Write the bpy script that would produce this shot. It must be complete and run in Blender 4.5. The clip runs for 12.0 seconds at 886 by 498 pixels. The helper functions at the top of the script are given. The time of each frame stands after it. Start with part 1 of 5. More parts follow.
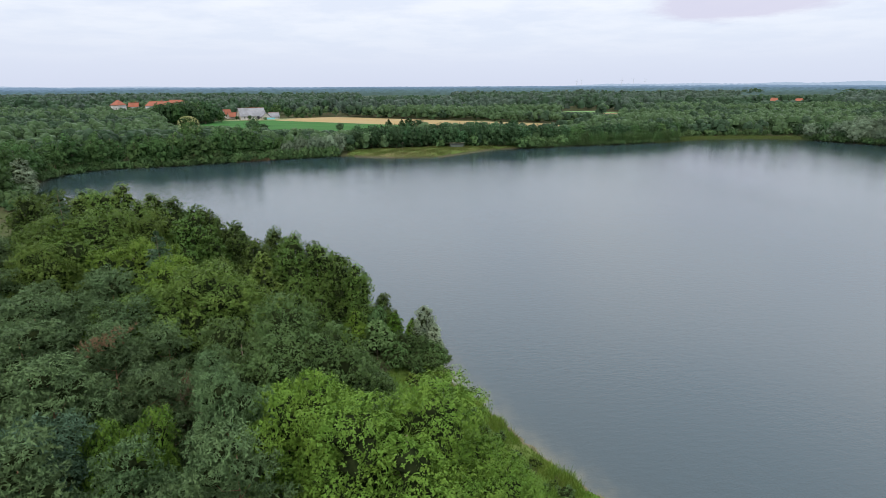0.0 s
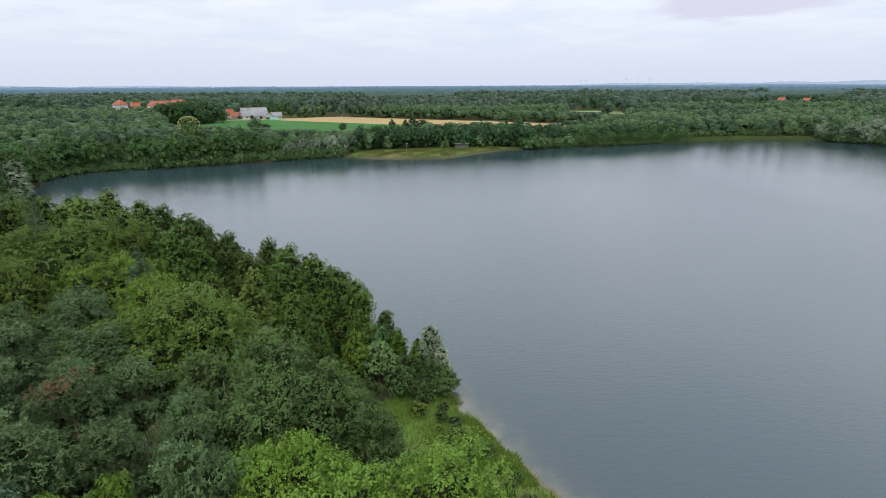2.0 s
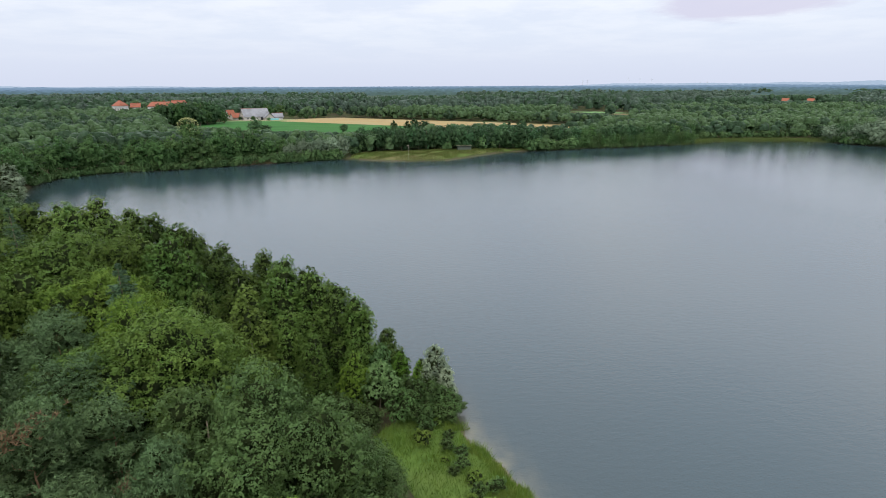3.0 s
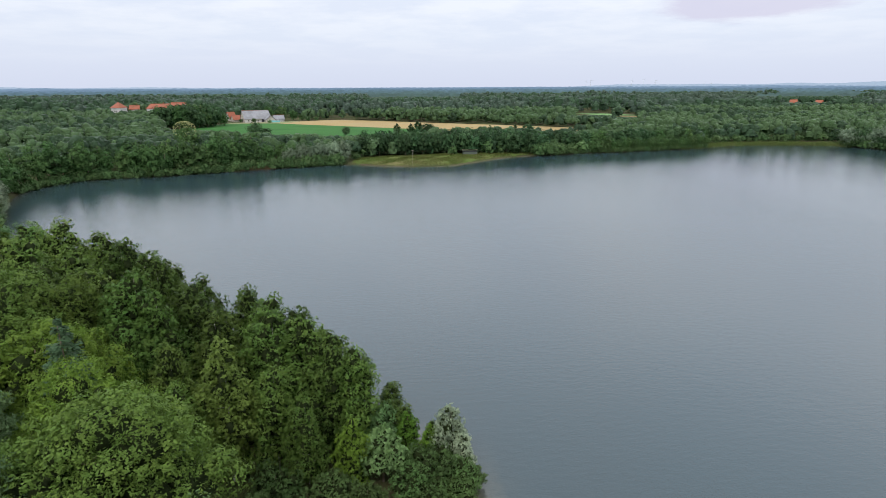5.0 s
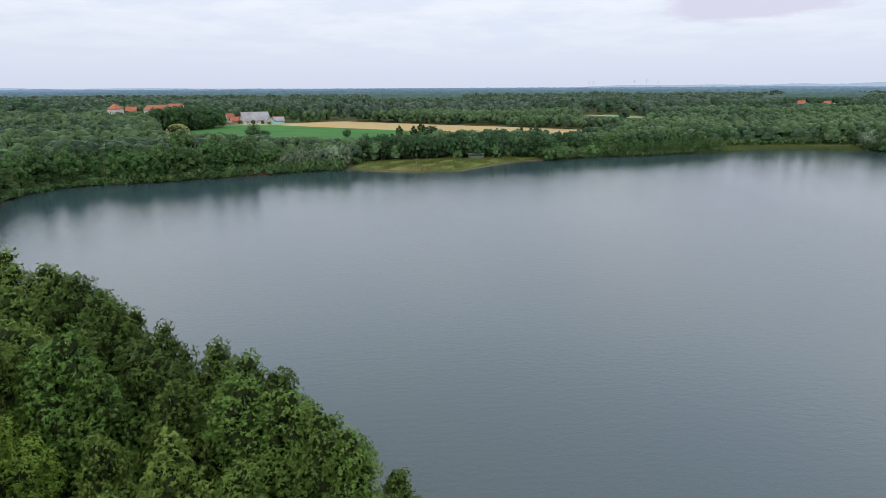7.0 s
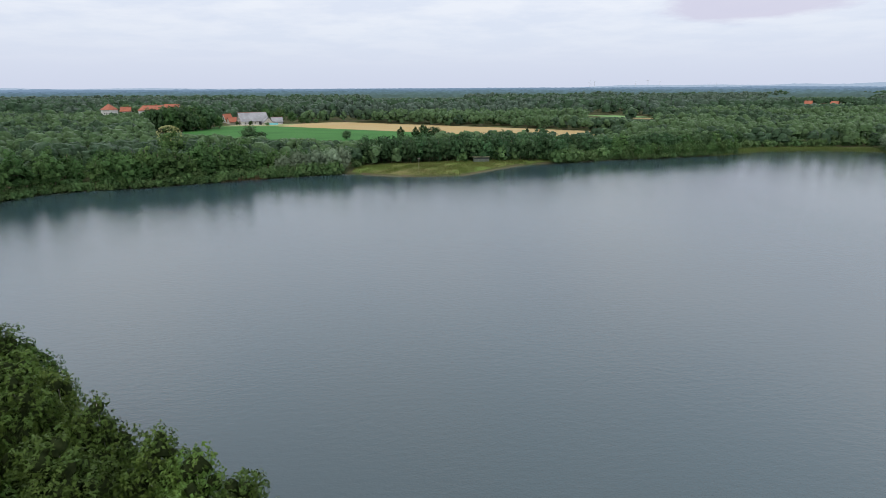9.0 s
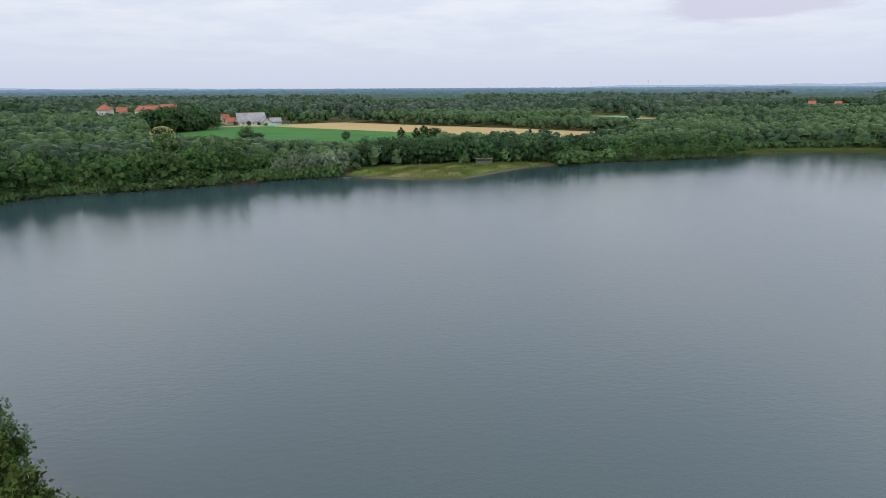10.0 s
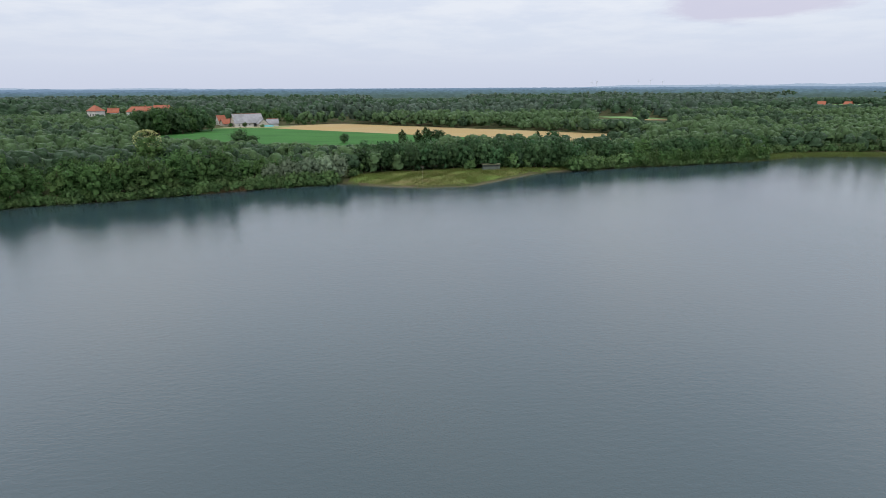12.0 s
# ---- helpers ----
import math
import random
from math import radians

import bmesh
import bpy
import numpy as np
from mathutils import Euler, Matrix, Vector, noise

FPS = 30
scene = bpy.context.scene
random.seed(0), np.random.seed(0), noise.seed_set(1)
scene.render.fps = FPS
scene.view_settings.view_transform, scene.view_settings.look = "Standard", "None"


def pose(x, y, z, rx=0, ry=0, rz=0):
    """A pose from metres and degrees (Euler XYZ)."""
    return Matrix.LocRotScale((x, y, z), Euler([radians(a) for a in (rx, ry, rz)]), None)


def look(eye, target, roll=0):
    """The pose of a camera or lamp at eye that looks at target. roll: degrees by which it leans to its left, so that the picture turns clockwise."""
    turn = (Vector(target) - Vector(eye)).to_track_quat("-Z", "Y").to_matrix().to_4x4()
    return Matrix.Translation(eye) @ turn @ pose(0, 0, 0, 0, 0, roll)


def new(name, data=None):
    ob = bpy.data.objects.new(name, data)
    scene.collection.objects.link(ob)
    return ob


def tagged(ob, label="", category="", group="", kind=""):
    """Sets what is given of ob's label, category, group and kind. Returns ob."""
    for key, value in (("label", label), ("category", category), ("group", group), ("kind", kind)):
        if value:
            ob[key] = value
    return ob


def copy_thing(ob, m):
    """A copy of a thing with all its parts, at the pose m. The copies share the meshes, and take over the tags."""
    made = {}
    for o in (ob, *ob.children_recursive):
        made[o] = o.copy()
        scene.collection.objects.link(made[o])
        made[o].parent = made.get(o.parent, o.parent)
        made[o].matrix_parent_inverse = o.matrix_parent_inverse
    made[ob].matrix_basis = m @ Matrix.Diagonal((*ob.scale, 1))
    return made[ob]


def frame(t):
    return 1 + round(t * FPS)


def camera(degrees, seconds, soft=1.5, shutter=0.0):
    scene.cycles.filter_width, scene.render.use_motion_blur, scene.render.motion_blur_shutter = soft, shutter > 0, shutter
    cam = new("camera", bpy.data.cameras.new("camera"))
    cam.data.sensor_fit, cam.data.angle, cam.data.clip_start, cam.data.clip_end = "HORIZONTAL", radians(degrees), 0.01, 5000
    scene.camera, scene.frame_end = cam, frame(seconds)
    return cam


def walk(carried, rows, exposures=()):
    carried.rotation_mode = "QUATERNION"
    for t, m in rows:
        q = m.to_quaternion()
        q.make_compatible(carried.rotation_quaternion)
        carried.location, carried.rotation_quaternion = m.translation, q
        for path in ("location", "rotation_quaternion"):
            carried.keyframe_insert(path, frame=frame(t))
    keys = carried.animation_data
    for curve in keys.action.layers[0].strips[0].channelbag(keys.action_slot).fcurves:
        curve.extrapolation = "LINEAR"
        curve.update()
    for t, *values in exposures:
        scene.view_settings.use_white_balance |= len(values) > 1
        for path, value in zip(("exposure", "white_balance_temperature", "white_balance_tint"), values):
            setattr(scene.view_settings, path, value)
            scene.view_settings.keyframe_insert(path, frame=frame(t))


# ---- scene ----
LENS = 77.8
cam = camera(LENS, 12.0, soft=0.8)


def aim(x, y, z, yaw, pitch, roll):
    """Camera pose from its place, its heading clockwise from +y, its tilt and its lean."""
    a, p = radians(yaw), radians(pitch)
    way = Vector((math.sin(a) * math.cos(p), math.cos(a) * math.cos(p), math.sin(p)))
    return look((x, y, z), Vector((x, y, z)) + 10 * way, roll)


PATH = [
    (0.0, 0.064, 0.269, 34.163, 6.444, -16.645, -0.268),
    (0.5, 0.083, 1.175, 34.050, 6.346, -16.685, -0.270),
    (1.0, 0.123, 2.571, 34.049, 6.252, -16.706, -0.271),
    (1.5, 0.170, 4.250, 34.133, 6.162, -16.713, -0.272),
    (2.0, 0.213, 6.116, 34.276, 6.075, -16.709, -0.274),
    (2.5, 0.247, 8.143, 34.458, 5.992, -16.696, -0.275),
    (3.0, 0.266, 10.337, 34.658, 5.911, -16.678, -0.276),
    (3.5, 0.268, 12.712, 34.862, 5.835, -16.657, -0.278),
    (4.0, 0.253, 15.275, 35.057, 5.762, -16.635, -0.279),
    (4.5, 0.221, 18.019, 35.232, 5.695, -16.612, -0.280),
    (5.0, 0.175, 20.919, 35.380, 5.633, -16.591, -0.282),
    (5.5, 0.119, 23.938, 35.495, 5.577, -16.571, -0.283),
    (6.0, 0.056, 27.037, 35.575, 5.528, -16.554, -0.284),
    (6.5, -0.009, 30.175, 35.620, 5.486, -16.540, -0.286),
    (7.0, -0.070, 33.326, 35.631, 5.452, -16.529, -0.287),
    (7.5, -0.125, 36.483, 35.611, 5.425, -16.521, -0.288),
    (8.0, -0.168, 39.666, 35.566, 5.405, -16.516, -0.290),
    (8.5, -0.195, 42.917, 35.504, 5.390, -16.513, -0.291),
    (9.0, -0.206, 46.305, 35.432, 5.380, -16.513, -0.292),
    (9.5, -0.199, 49.906, 35.363, 5.374, -16.513, -0.294),
    (10.0, -0.174, 53.788, 35.308, 5.368, -16.515, -0.295),
    (10.5, -0.134, 57.977, 35.280, 5.359, -16.517, -0.296),
    (11.0, -0.084, 62.420, 35.293, 5.344, -16.518, -0.298),
    (11.5, -0.032, 66.926, 35.365, 5.318, -16.518, -0.299),
    (12.0, 0.013, 71.101, 35.510, 5.277, -16.516, -0.300),
]
walk(cam, [(t, aim(*row)) for t, *row in PATH], [(0, 0.20), (3, 0.20), (6, 0.18), (9, 0.10), (12, 0.03)])

# ---------------------------------------------------------------- sky and sun
SUN_HIGH, SUN_TURN = 52.0, 205.0
world = bpy.data.worlds.new("overcast_sky")
scene.world = world
world.use_nodes = True
wt = world.node_tree
wt.nodes.clear()


def wn(kind, **values):
    node = wt.nodes.new(kind)
    for key, value in values.items():
        node.inputs[key].default_value = value
    return node


w_out = wn("ShaderNodeOutputWorld")
w_bg = wn("ShaderNodeBackground", Strength=0.1)
w_sky = wn("ShaderNodeTexSky")
w_sky.sky_type = "NISHITA"
w_sky.sun_disc = False
w_sky.sun_elevation, w_sky.sun_rotation = radians(SUN_HIGH), radians(SUN_TURN)
w_sky.dust_density = 3.0
w_tc = wn("ShaderNodeTexCoord")
w_sep = wn("ShaderNodeSeparateXYZ")
wt.links.new(w_tc.outputs["Generated"], w_sep.inputs[0])


def wmath(op, a, b):
    node = wt.nodes.new("ShaderNodeMath")
    node.operation = op
    for i, v in enumerate((a, b)):
        if isinstance(v, (int, float)):
            node.inputs[i].default_value = v
        else:
            wt.links.new(v, node.inputs[i])
    return node.outputs[0]


def wramp(value, stops):
    node = wt.nodes.new("ShaderNodeValToRGB")
    ramp = node.color_ramp
    while len(ramp.elements) < len(stops):
        ramp.elements.new(0.5)
    for e, (at, colour) in zip(ramp.elements, stops):
        e.position, e.color = at, (*colour, 1)
    wt.links.new(value, node.inputs[0])
    return node.outputs[0]


def wmix(factor, a, b):
    node = wt.nodes.new("ShaderNodeMix")
    node.data_type = "RGBA"
    for socket, v in ((node.inputs[0], factor), (node.inputs[6], a), (node.inputs[7], b)):
        if isinstance(v, (int, float)):
            socket.default_value = v
        elif isinstance(v, tuple):
            socket.default_value = (*v, 1)
        else:
            wt.links.new(v, socket)
    return node.outputs[2]


up = wmath("MAXIMUM", w_sep.outputs[2], 0.0)
lift = wmath("ADD", up, 0.10)
w_com = wn("ShaderNodeCombineXYZ")
wt.links.new(wmath("DIVIDE", w_sep.outputs[0], lift), w_com.inputs[0])
wt.links.new(wmath("DIVIDE", w_sep.outputs[1], lift), w_com.inputs[1])
w_n1 = wn("ShaderNodeTexNoise", Scale=1.3, Detail=7.0, Roughness=0.6)
w_n2 = wn("ShaderNodeTexNoise", Scale=0.42, Detail=3.0, Roughness=0.5)
for n in (w_n1, w_n2):
    wt.links.new(w_com.outputs[0], n.inputs["Vector"])
# a pale veil low down, whiter and streakier higher up
veil = wramp(up, [(0.0, (0.65, 0.70, 0.85)), (0.08, (0.70, 0.76, 0.89)), (0.22, (0.76, 0.81, 0.93)), (0.6, (0.82, 0.90, 1.0)), (1.0, (0.86, 0.93, 1.0))])
puffs = wramp(w_n1.outputs[0], [(0.40, (0, 0, 0)), (0.60, (1, 1, 1))])
greys = wramp(w_n2.outputs[0], [(0.46, (0, 0, 0)), (0.70, (1, 1, 1))])
height = wramp(up, [(0.03, (0, 0, 0)), (0.20, (1, 1, 1))])
white = wmix(wmath("MULTIPLY", puffs, wmath("MULTIPLY", height, 1.0)), veil, (0.91, 0.93, 0.98))
cloud = wmix(wmath("MULTIPLY", greys, wmath("MULTIPLY", height, 0.45)), white, (0.73, 0.77, 0.88))
# one flat lavender cloud low over the wooded horizon
w_dir = wn("ShaderNodeVectorMath")
w_dir.operation = "SUBTRACT"
w_dir.inputs[1].default_value = (0.545, 0.830, 0.119)
wt.links.new(w_tc.outputs["Generated"], w_dir.inputs[0])
w_flat = wn("ShaderNodeVectorMath")
w_flat.operation = "MULTIPLY"
w_flat.inputs[1].default_value = (7.0, 7.0, 32.0)
wt.links.new(w_dir.outputs[0], w_flat.inputs[0])
w_len = wn("ShaderNodeVectorMath")
w_len.operation = "LENGTH"
wt.links.new(w_flat.outputs[0], w_len.inputs[0])
edge = wmath("ADD", w_len.outputs[1], wmath("MULTIPLY", wmath("SUBTRACT", w_n1.outputs[0], 0.5), 1.2))
patch = wramp(edge, [(0.70, (1, 1, 1)), (1.0, (0, 0, 0))])
cloud = wmix(wmath("MULTIPLY", patch, 0.80), cloud, (0.64, 0.62, 0.77))
w_ten = wn("ShaderNodeVectorMath")
w_ten.operation = "SCALE"
w_ten.inputs["Scale"].default_value = 10.0
wt.links.new(cloud, w_ten.inputs[0])
# an overcast sky is much brighter overhead than at the horizon
wt.links.new(wmath("ADD", wmath("MINIMUM", wmath("MULTIPLY", wmath("MAXIMUM", wmath("SUBTRACT", up, 0.14), 0.0), 34.0), 9.0), 10.0), w_ten.inputs["Scale"])
wt.links.new(wmix(0.90, w_sky.outputs[0], w_ten.outputs[0]), w_bg.inputs[0])
wt.links.new(w_bg.outputs[0], w_out.inputs[0])

sun = new("sun", bpy.data.lights.new("sun", "SUN"))
sun.data.energy, sun.data.angle, sun.data.color = 1.25, radians(16), (1.0, 0.95, 0.88)
sa, se = radians(SUN_TURN), radians(SUN_HIGH)
sun.matrix_world = look((0, 0, 200), Vector((0, 0, 200)) - Vector((math.sin(sa) * math.cos(se), math.cos(sa) * math.cos(se), math.sin(se))))

# ---------------------------------------------------------------- materials


class Mat:
    """A node material: a principled surface and short ways to add nodes to it."""

    def __init__(self, name, rough=0.7, metal=0.0):
        self.mat = bpy.data.materials.new(name)
        self.mat.use_nodes = True
        self.t = self.mat.node_tree
        self.b = self.t.nodes["Principled BSDF"]
        self.b.inputs["Roughness"].default_value = rough
        self.b.inputs["Metallic"].default_value = metal

    def node(self, kind, **values):
        n = self.t.nodes.new(kind)
        for key, value in values.items():
            n.inputs[key.replace("_", " ")].default_value = value
        return n

    def link(self, a, b):
        self.t.links.new(a, b)

    def noise(self, scale, detail=3.0, stretch=(1, 1, 1), rough=0.5):
        tc = self.node("ShaderNodeTexCoord")
        mp = self.node("ShaderNodeMapping")
        mp.inputs["Scale"].default_value = stretch
        n = self.node("ShaderNodeTexNoise", Scale=scale, Detail=detail, Roughness=rough)
        self.link(tc.outputs["Object"], mp.inputs[0])
        self.link(mp.outputs[0], n.inputs["Vector"])
        return n.outputs[0]

    def mix(self, f, a, b, blend="MIX"):
        n = self.node("ShaderNodeMix")
        n.data_type, n.blend_type = "RGBA", blend
        for s, v in ((n.inputs[0], f), (n.inputs[6], a), (n.inputs[7], b)):
            if isinstance(v, (int, float)):
                s.default_value = v
            elif isinstance(v, tuple):
                s.default_value = (*v, 1)
            else:
                self.link(v, s)
        return n.outputs[2]

    def ramp(self, value, a, b):
        n = self.node("ShaderNodeMapRange")
        n.inputs[1].default_value, n.inputs[2].default_value = a, b
        self.link(value, n.inputs[0])
        return n.outputs[0]

    def math(self, op, a, b=0.0):
        n = self.node("ShaderNodeMath")
        n.operation = op
        for i, v in enumerate((a, b)):
            if isinstance(v, (int, float)):
                n.inputs[i].default_value = v
            else:
                self.link(v, n.inputs[i])
        return n.outputs[0]

    def colour(self, c):
        if isinstance(c, tuple):
            self.b.inputs["Base Color"].default_value = (*c, 1)
        else:
            self.link(c, self.b.inputs["Base Color"])
        return self

    def bump(self, value, strength, distance):
        n = self.node("ShaderNodeBump", Strength=strength, Distance=distance)
        self.link(value, n.inputs["Height"])
        self.link(n.outputs[0], self.b.inputs["Normal"])
        return self


def leaf(name, dark, light, tint, rough=0.55, through_light=0.07, gloss=0.07, patches=5.0, mottle=0.0, vary=1.0):
    """Foliage: each leaf and each tree a little different; thin leaves let some light through."""
    m = Mat(name, rough)
    geo, info = m.node("ShaderNodeNewGeometry"), m.node("ShaderNodeObjectInfo")
    c = m.mix(geo.outputs["Random Per Island"], dark, light)
    patch = m.ramp(m.noise(patches, 2.0), 0.35, 0.7)
    c = m.mix(m.math("MULTIPLY", patch, 0.55), c, tint)
    if mottle:
        # leaf masses: fine relief and a slight change of tone
        n = m.noise(mottle, 4.0, rough=0.65)
        c = m.mix(m.ramp(n, 0.36, 0.62), m.mix(1.0, c, (0.85, 0.86, 0.88), "MULTIPLY"), m.mix(1.0, c, (1.12, 1.10, 1.05), "MULTIPLY"))
        m.bump(n, 1.0, 0.5 / mottle)
    shade = m.node("ShaderNodeHueSaturation")
    hue = m.node("ShaderNodeMapRange")
    hue.inputs[3].default_value, hue.inputs[4].default_value = 0.5 - 0.013 * vary, 0.5 + 0.013 * vary
    m.link(info.outputs["Random"], hue.inputs[0])
    m.link(hue.outputs[0], shade.inputs["Hue"])
    val = m.node("ShaderNodeMapRange")
    val.inputs[3].default_value, val.inputs[4].default_value = 1 - 0.3 * vary, 1 + 0.3 * vary
    m.link(m.math("FRACT", m.math("MULTIPLY", info.outputs["Random"], 7.31)), val.inputs[0])
    m.link(val.outputs[0], shade.inputs["Value"])
    m.link(c, shade.inputs["Color"])
    m.colour(shade.outputs[0])
    m.b.inputs["Specular IOR Level"].default_value = gloss
    tr = m.node("ShaderNodeBsdfTranslucent")
    m.link(shade.outputs[0], tr.inputs[0])
    mx = m.node("ShaderNodeMixShader")
    mx.inputs[0].default_value = through_light
    out = m.t.nodes["Material Output"]
    m.link(m.b.outputs[0], mx.inputs[1])
    m.link(tr.outputs[0], mx.inputs[2])
    m.link(mx.outputs[0], out.inputs[0])
    return m.mat


def surface(name, a, b, scale, rough=0.8, bump=0.3, deep=0.02, c=None, big=0.1, stretch=(1, 1, 1), metal=0.0, pieces=False):
    """Two colours at one grain, a third in large patches, and relief."""
    m = Mat(name, rough, metal)
    n = m.noise(scale, 5.0, stretch)
    col = m.mix(m.ramp(n, 0.3, 0.7), a, b)
    if c:
        col = m.mix(m.ramp(m.noise(big, 3.0, stretch), 0.42, 0.66), col, c)
    if pieces:
        info = m.node("ShaderNodeObjectInfo")
        col = m.mix(m.math("MULTIPLY", info.outputs["Random"], 0.35), col, tuple(v * 0.55 for v in a))
    m.colour(col)
    m.b.inputs["Specular IOR Level"].default_value = 0.2
    if bump:
        m.bump(n, bump, deep)
    return m.mat


OAK = leaf("oak_leaves", (0.052, 0.092, 0.017), (0.070, 0.116, 0.022), (0.080, 0.112, 0.020), patches=13.0, vary=0.6)
LIME = leaf("fresh_oak_leaves", (0.078, 0.148, 0.020), (0.108, 0.188, 0.028), (0.120, 0.172, 0.024), patches=13.0, vary=0.6)
OLIVE = leaf("dull_leaves", (0.050, 0.090, 0.027), (0.068, 0.116, 0.036), (0.072, 0.106, 0.030), patches=13.0, vary=0.6)
BIRCH = leaf("birch_leaves", (0.050, 0.096, 0.019), (0.070, 0.124, 0.025), (0.082, 0.116, 0.021), through_light=0.11, gloss=0.10, vary=1.4, patches=13.0)
PALEBIRCH = leaf("pale_birch_leaves", (0.070, 0.105, 0.020), (0.092, 0.130, 0.026), (0.085, 0.115, 0.021), through_light=0.11, gloss=0.10, patches=13.0)
PINE = leaf("pine_needles", (0.054, 0.096, 0.038), (0.082, 0.132, 0.054), (0.072, 0.110, 0.040), through_light=0.06, patches=13.0, vary=0.6)
FIR = leaf("fir_needles", (0.028, 0.056, 0.026), (0.052, 0.088, 0.042), (0.032, 0.060, 0.027), through_light=0.05)
WILLOW = leaf("willow_leaves", (0.158, 0.206, 0.125), (0.240, 0.288, 0.192), (0.173, 0.221, 0.130))
FARWILLOW = leaf("far_willow_leaves", (0.100, 0.140, 0.088), (0.150, 0.195, 0.130), (0.105, 0.148, 0.085), mottle=13.0)
SALLOW = leaf("bush_leaves", (0.048, 0.090, 0.025), (0.082, 0.129, 0.043), (0.058, 0.101, 0.027))
WHITEBEAM = leaf("pale_flowering_leaves", (0.075, 0.150, 0.045), (0.150, 0.235, 0.095), (0.085, 0.155, 0.046))
SAPLING = leaf("sapling_leaves", (0.068, 0.135, 0.016), (0.100, 0.175, 0.024), (0.082, 0.145, 0.017))
CREAM = leaf("cream_blossom", (0.20, 0.21, 0.085), (0.30, 0.30, 0.14), (0.20, 0.21, 0.08))
RUST = leaf("dead_needles", (0.090, 0.056, 0.031), (0.140, 0.090, 0.051), (0.094, 0.058, 0.031))
GRASS = leaf("bank_grass", (0.056, 0.115, 0.016), (0.120, 0.185, 0.030), (0.130, 0.150, 0.034), patches=0.6)
DRYGRASS = leaf("meadow_grass", (0.062, 0.112, 0.020), (0.130, 0.172, 0.040), (0.150, 0.120, 0.050), patches=0.30)
REED = leaf("reed", (0.060, 0.105, 0.024), (0.105, 0.145, 0.045), (0.090, 0.105, 0.036), patches=0.15)
REDREED = leaf("old_reed", (0.17, 0.12, 0.062), (0.26, 0.19, 0.10), (0.13, 0.11, 0.05), patches=0.15)
FARLEAF = leaf("wood_leaves", (0.039, 0.085, 0.025), (0.062, 0.115, 0.037), (0.048, 0.090, 0.028), mottle=15.0)
FARDARK = leaf("dark_wood_leaves", (0.026, 0.062, 0.025), (0.044, 0.086, 0.035), (0.032, 0.066, 0.026), mottle=15.0)
WOODLEAF = leaf("far_wood_leaves", (0.043, 0.087, 0.034), (0.067, 0.117, 0.051), (0.051, 0.090, 0.038), patches=0.03, mottle=1.1)
FARBUSH = leaf("far_bush_leaves", (0.045, 0.090, 0.030), (0.075, 0.125, 0.048), (0.052, 0.098, 0.032), mottle=6.0)
# woods of the far plain: haze painted into the leaf colour, paler and bluer
HAZEDLEAF = leaf("hazed_wood_leaves", (0.056, 0.094, 0.064), (0.084, 0.124, 0.084), (0.062, 0.098, 0.074), patches=0.006, mottle=0.8)
# dark woods, with a little haze blue mixed into the leaf colour
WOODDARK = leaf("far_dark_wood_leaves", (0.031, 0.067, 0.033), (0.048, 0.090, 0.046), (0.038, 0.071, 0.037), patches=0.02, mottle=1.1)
BLUEPINE = leaf("blue_pine_needles", (0.040, 0.080, 0.044), (0.080, 0.130, 0.074), (0.048, 0.088, 0.046), through_light=0.08)
# near-black crown cores: the shade between leaf clumps, painted as colour
m = Mat("crown_core_shade", 1.0)
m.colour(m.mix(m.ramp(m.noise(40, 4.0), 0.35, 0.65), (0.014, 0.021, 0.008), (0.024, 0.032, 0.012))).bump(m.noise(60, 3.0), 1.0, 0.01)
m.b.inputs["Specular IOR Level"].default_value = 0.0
CORESHADE = m.mat
BARK = surface("brown_bark", (0.10, 0.075, 0.055), (0.19, 0.15, 0.11), 70, 0.9, 0.6, 0.002, stretch=(1, 1, 0.2))
PINEBARK = surface("orange_pine_bark", (0.17, 0.10, 0.06), (0.28, 0.17, 0.10), 60, 0.9, 0.5, 0.002, stretch=(1, 1, 0.3))
BIRCHBARK = surface("white_birch_bark", (0.50, 0.48, 0.44), (0.32, 0.30, 0.27), 60, 0.7, 0.3, 0.001, c=(0.10, 0.09, 0.08), big=25, stretch=(1, 1, 2.5))
DEADWOOD = surface("bare_dead_wood", (0.20, 0.15, 0.12), (0.32, 0.27, 0.23), 9, 0.9, 0.3, 0.01)


def field_ground(name, c1, c2, c3):
    m = Mat(name, 0.9)
    col = m.mix(m.ramp(m.noise(0.8, 5.0), 0.3, 0.7), c1, c2)
    col = m.mix(m.ramp(m.noise(0.025, 3.0, (1, 2.5, 1)), 0.42, 0.68), col, c3)
    m.colour(col).bump(m.noise(2.5, 4.0), 0.6, 0.15)
    m.b.inputs["Specular IOR Level"].default_value = 0.05
    return m.mat


# ground: leaf litter and weeds, sand where it dips to the water
m = Mat("forest_floor", 0.95)
col = m.mix(m.ramp(m.noise(1.2, 6.0), 0.35, 0.65), (0.040, 0.045, 0.020), (0.065, 0.080, 0.028))
col = m.mix(m.ramp(m.noise(0.08, 3.0), 0.45, 0.65), col, (0.075, 0.062, 0.038))
pos = m.node("ShaderNodeNewGeometry")
sep = m.node("ShaderNodeSeparateXYZ")
m.link(pos.outputs["Position"], sep.inputs[0])
sandy = m.ramp(m.math("ADD", sep.outputs[2], m.math("MULTIPLY", m.noise(0.7, 3.0), 0.5)), 0.52, 0.28)
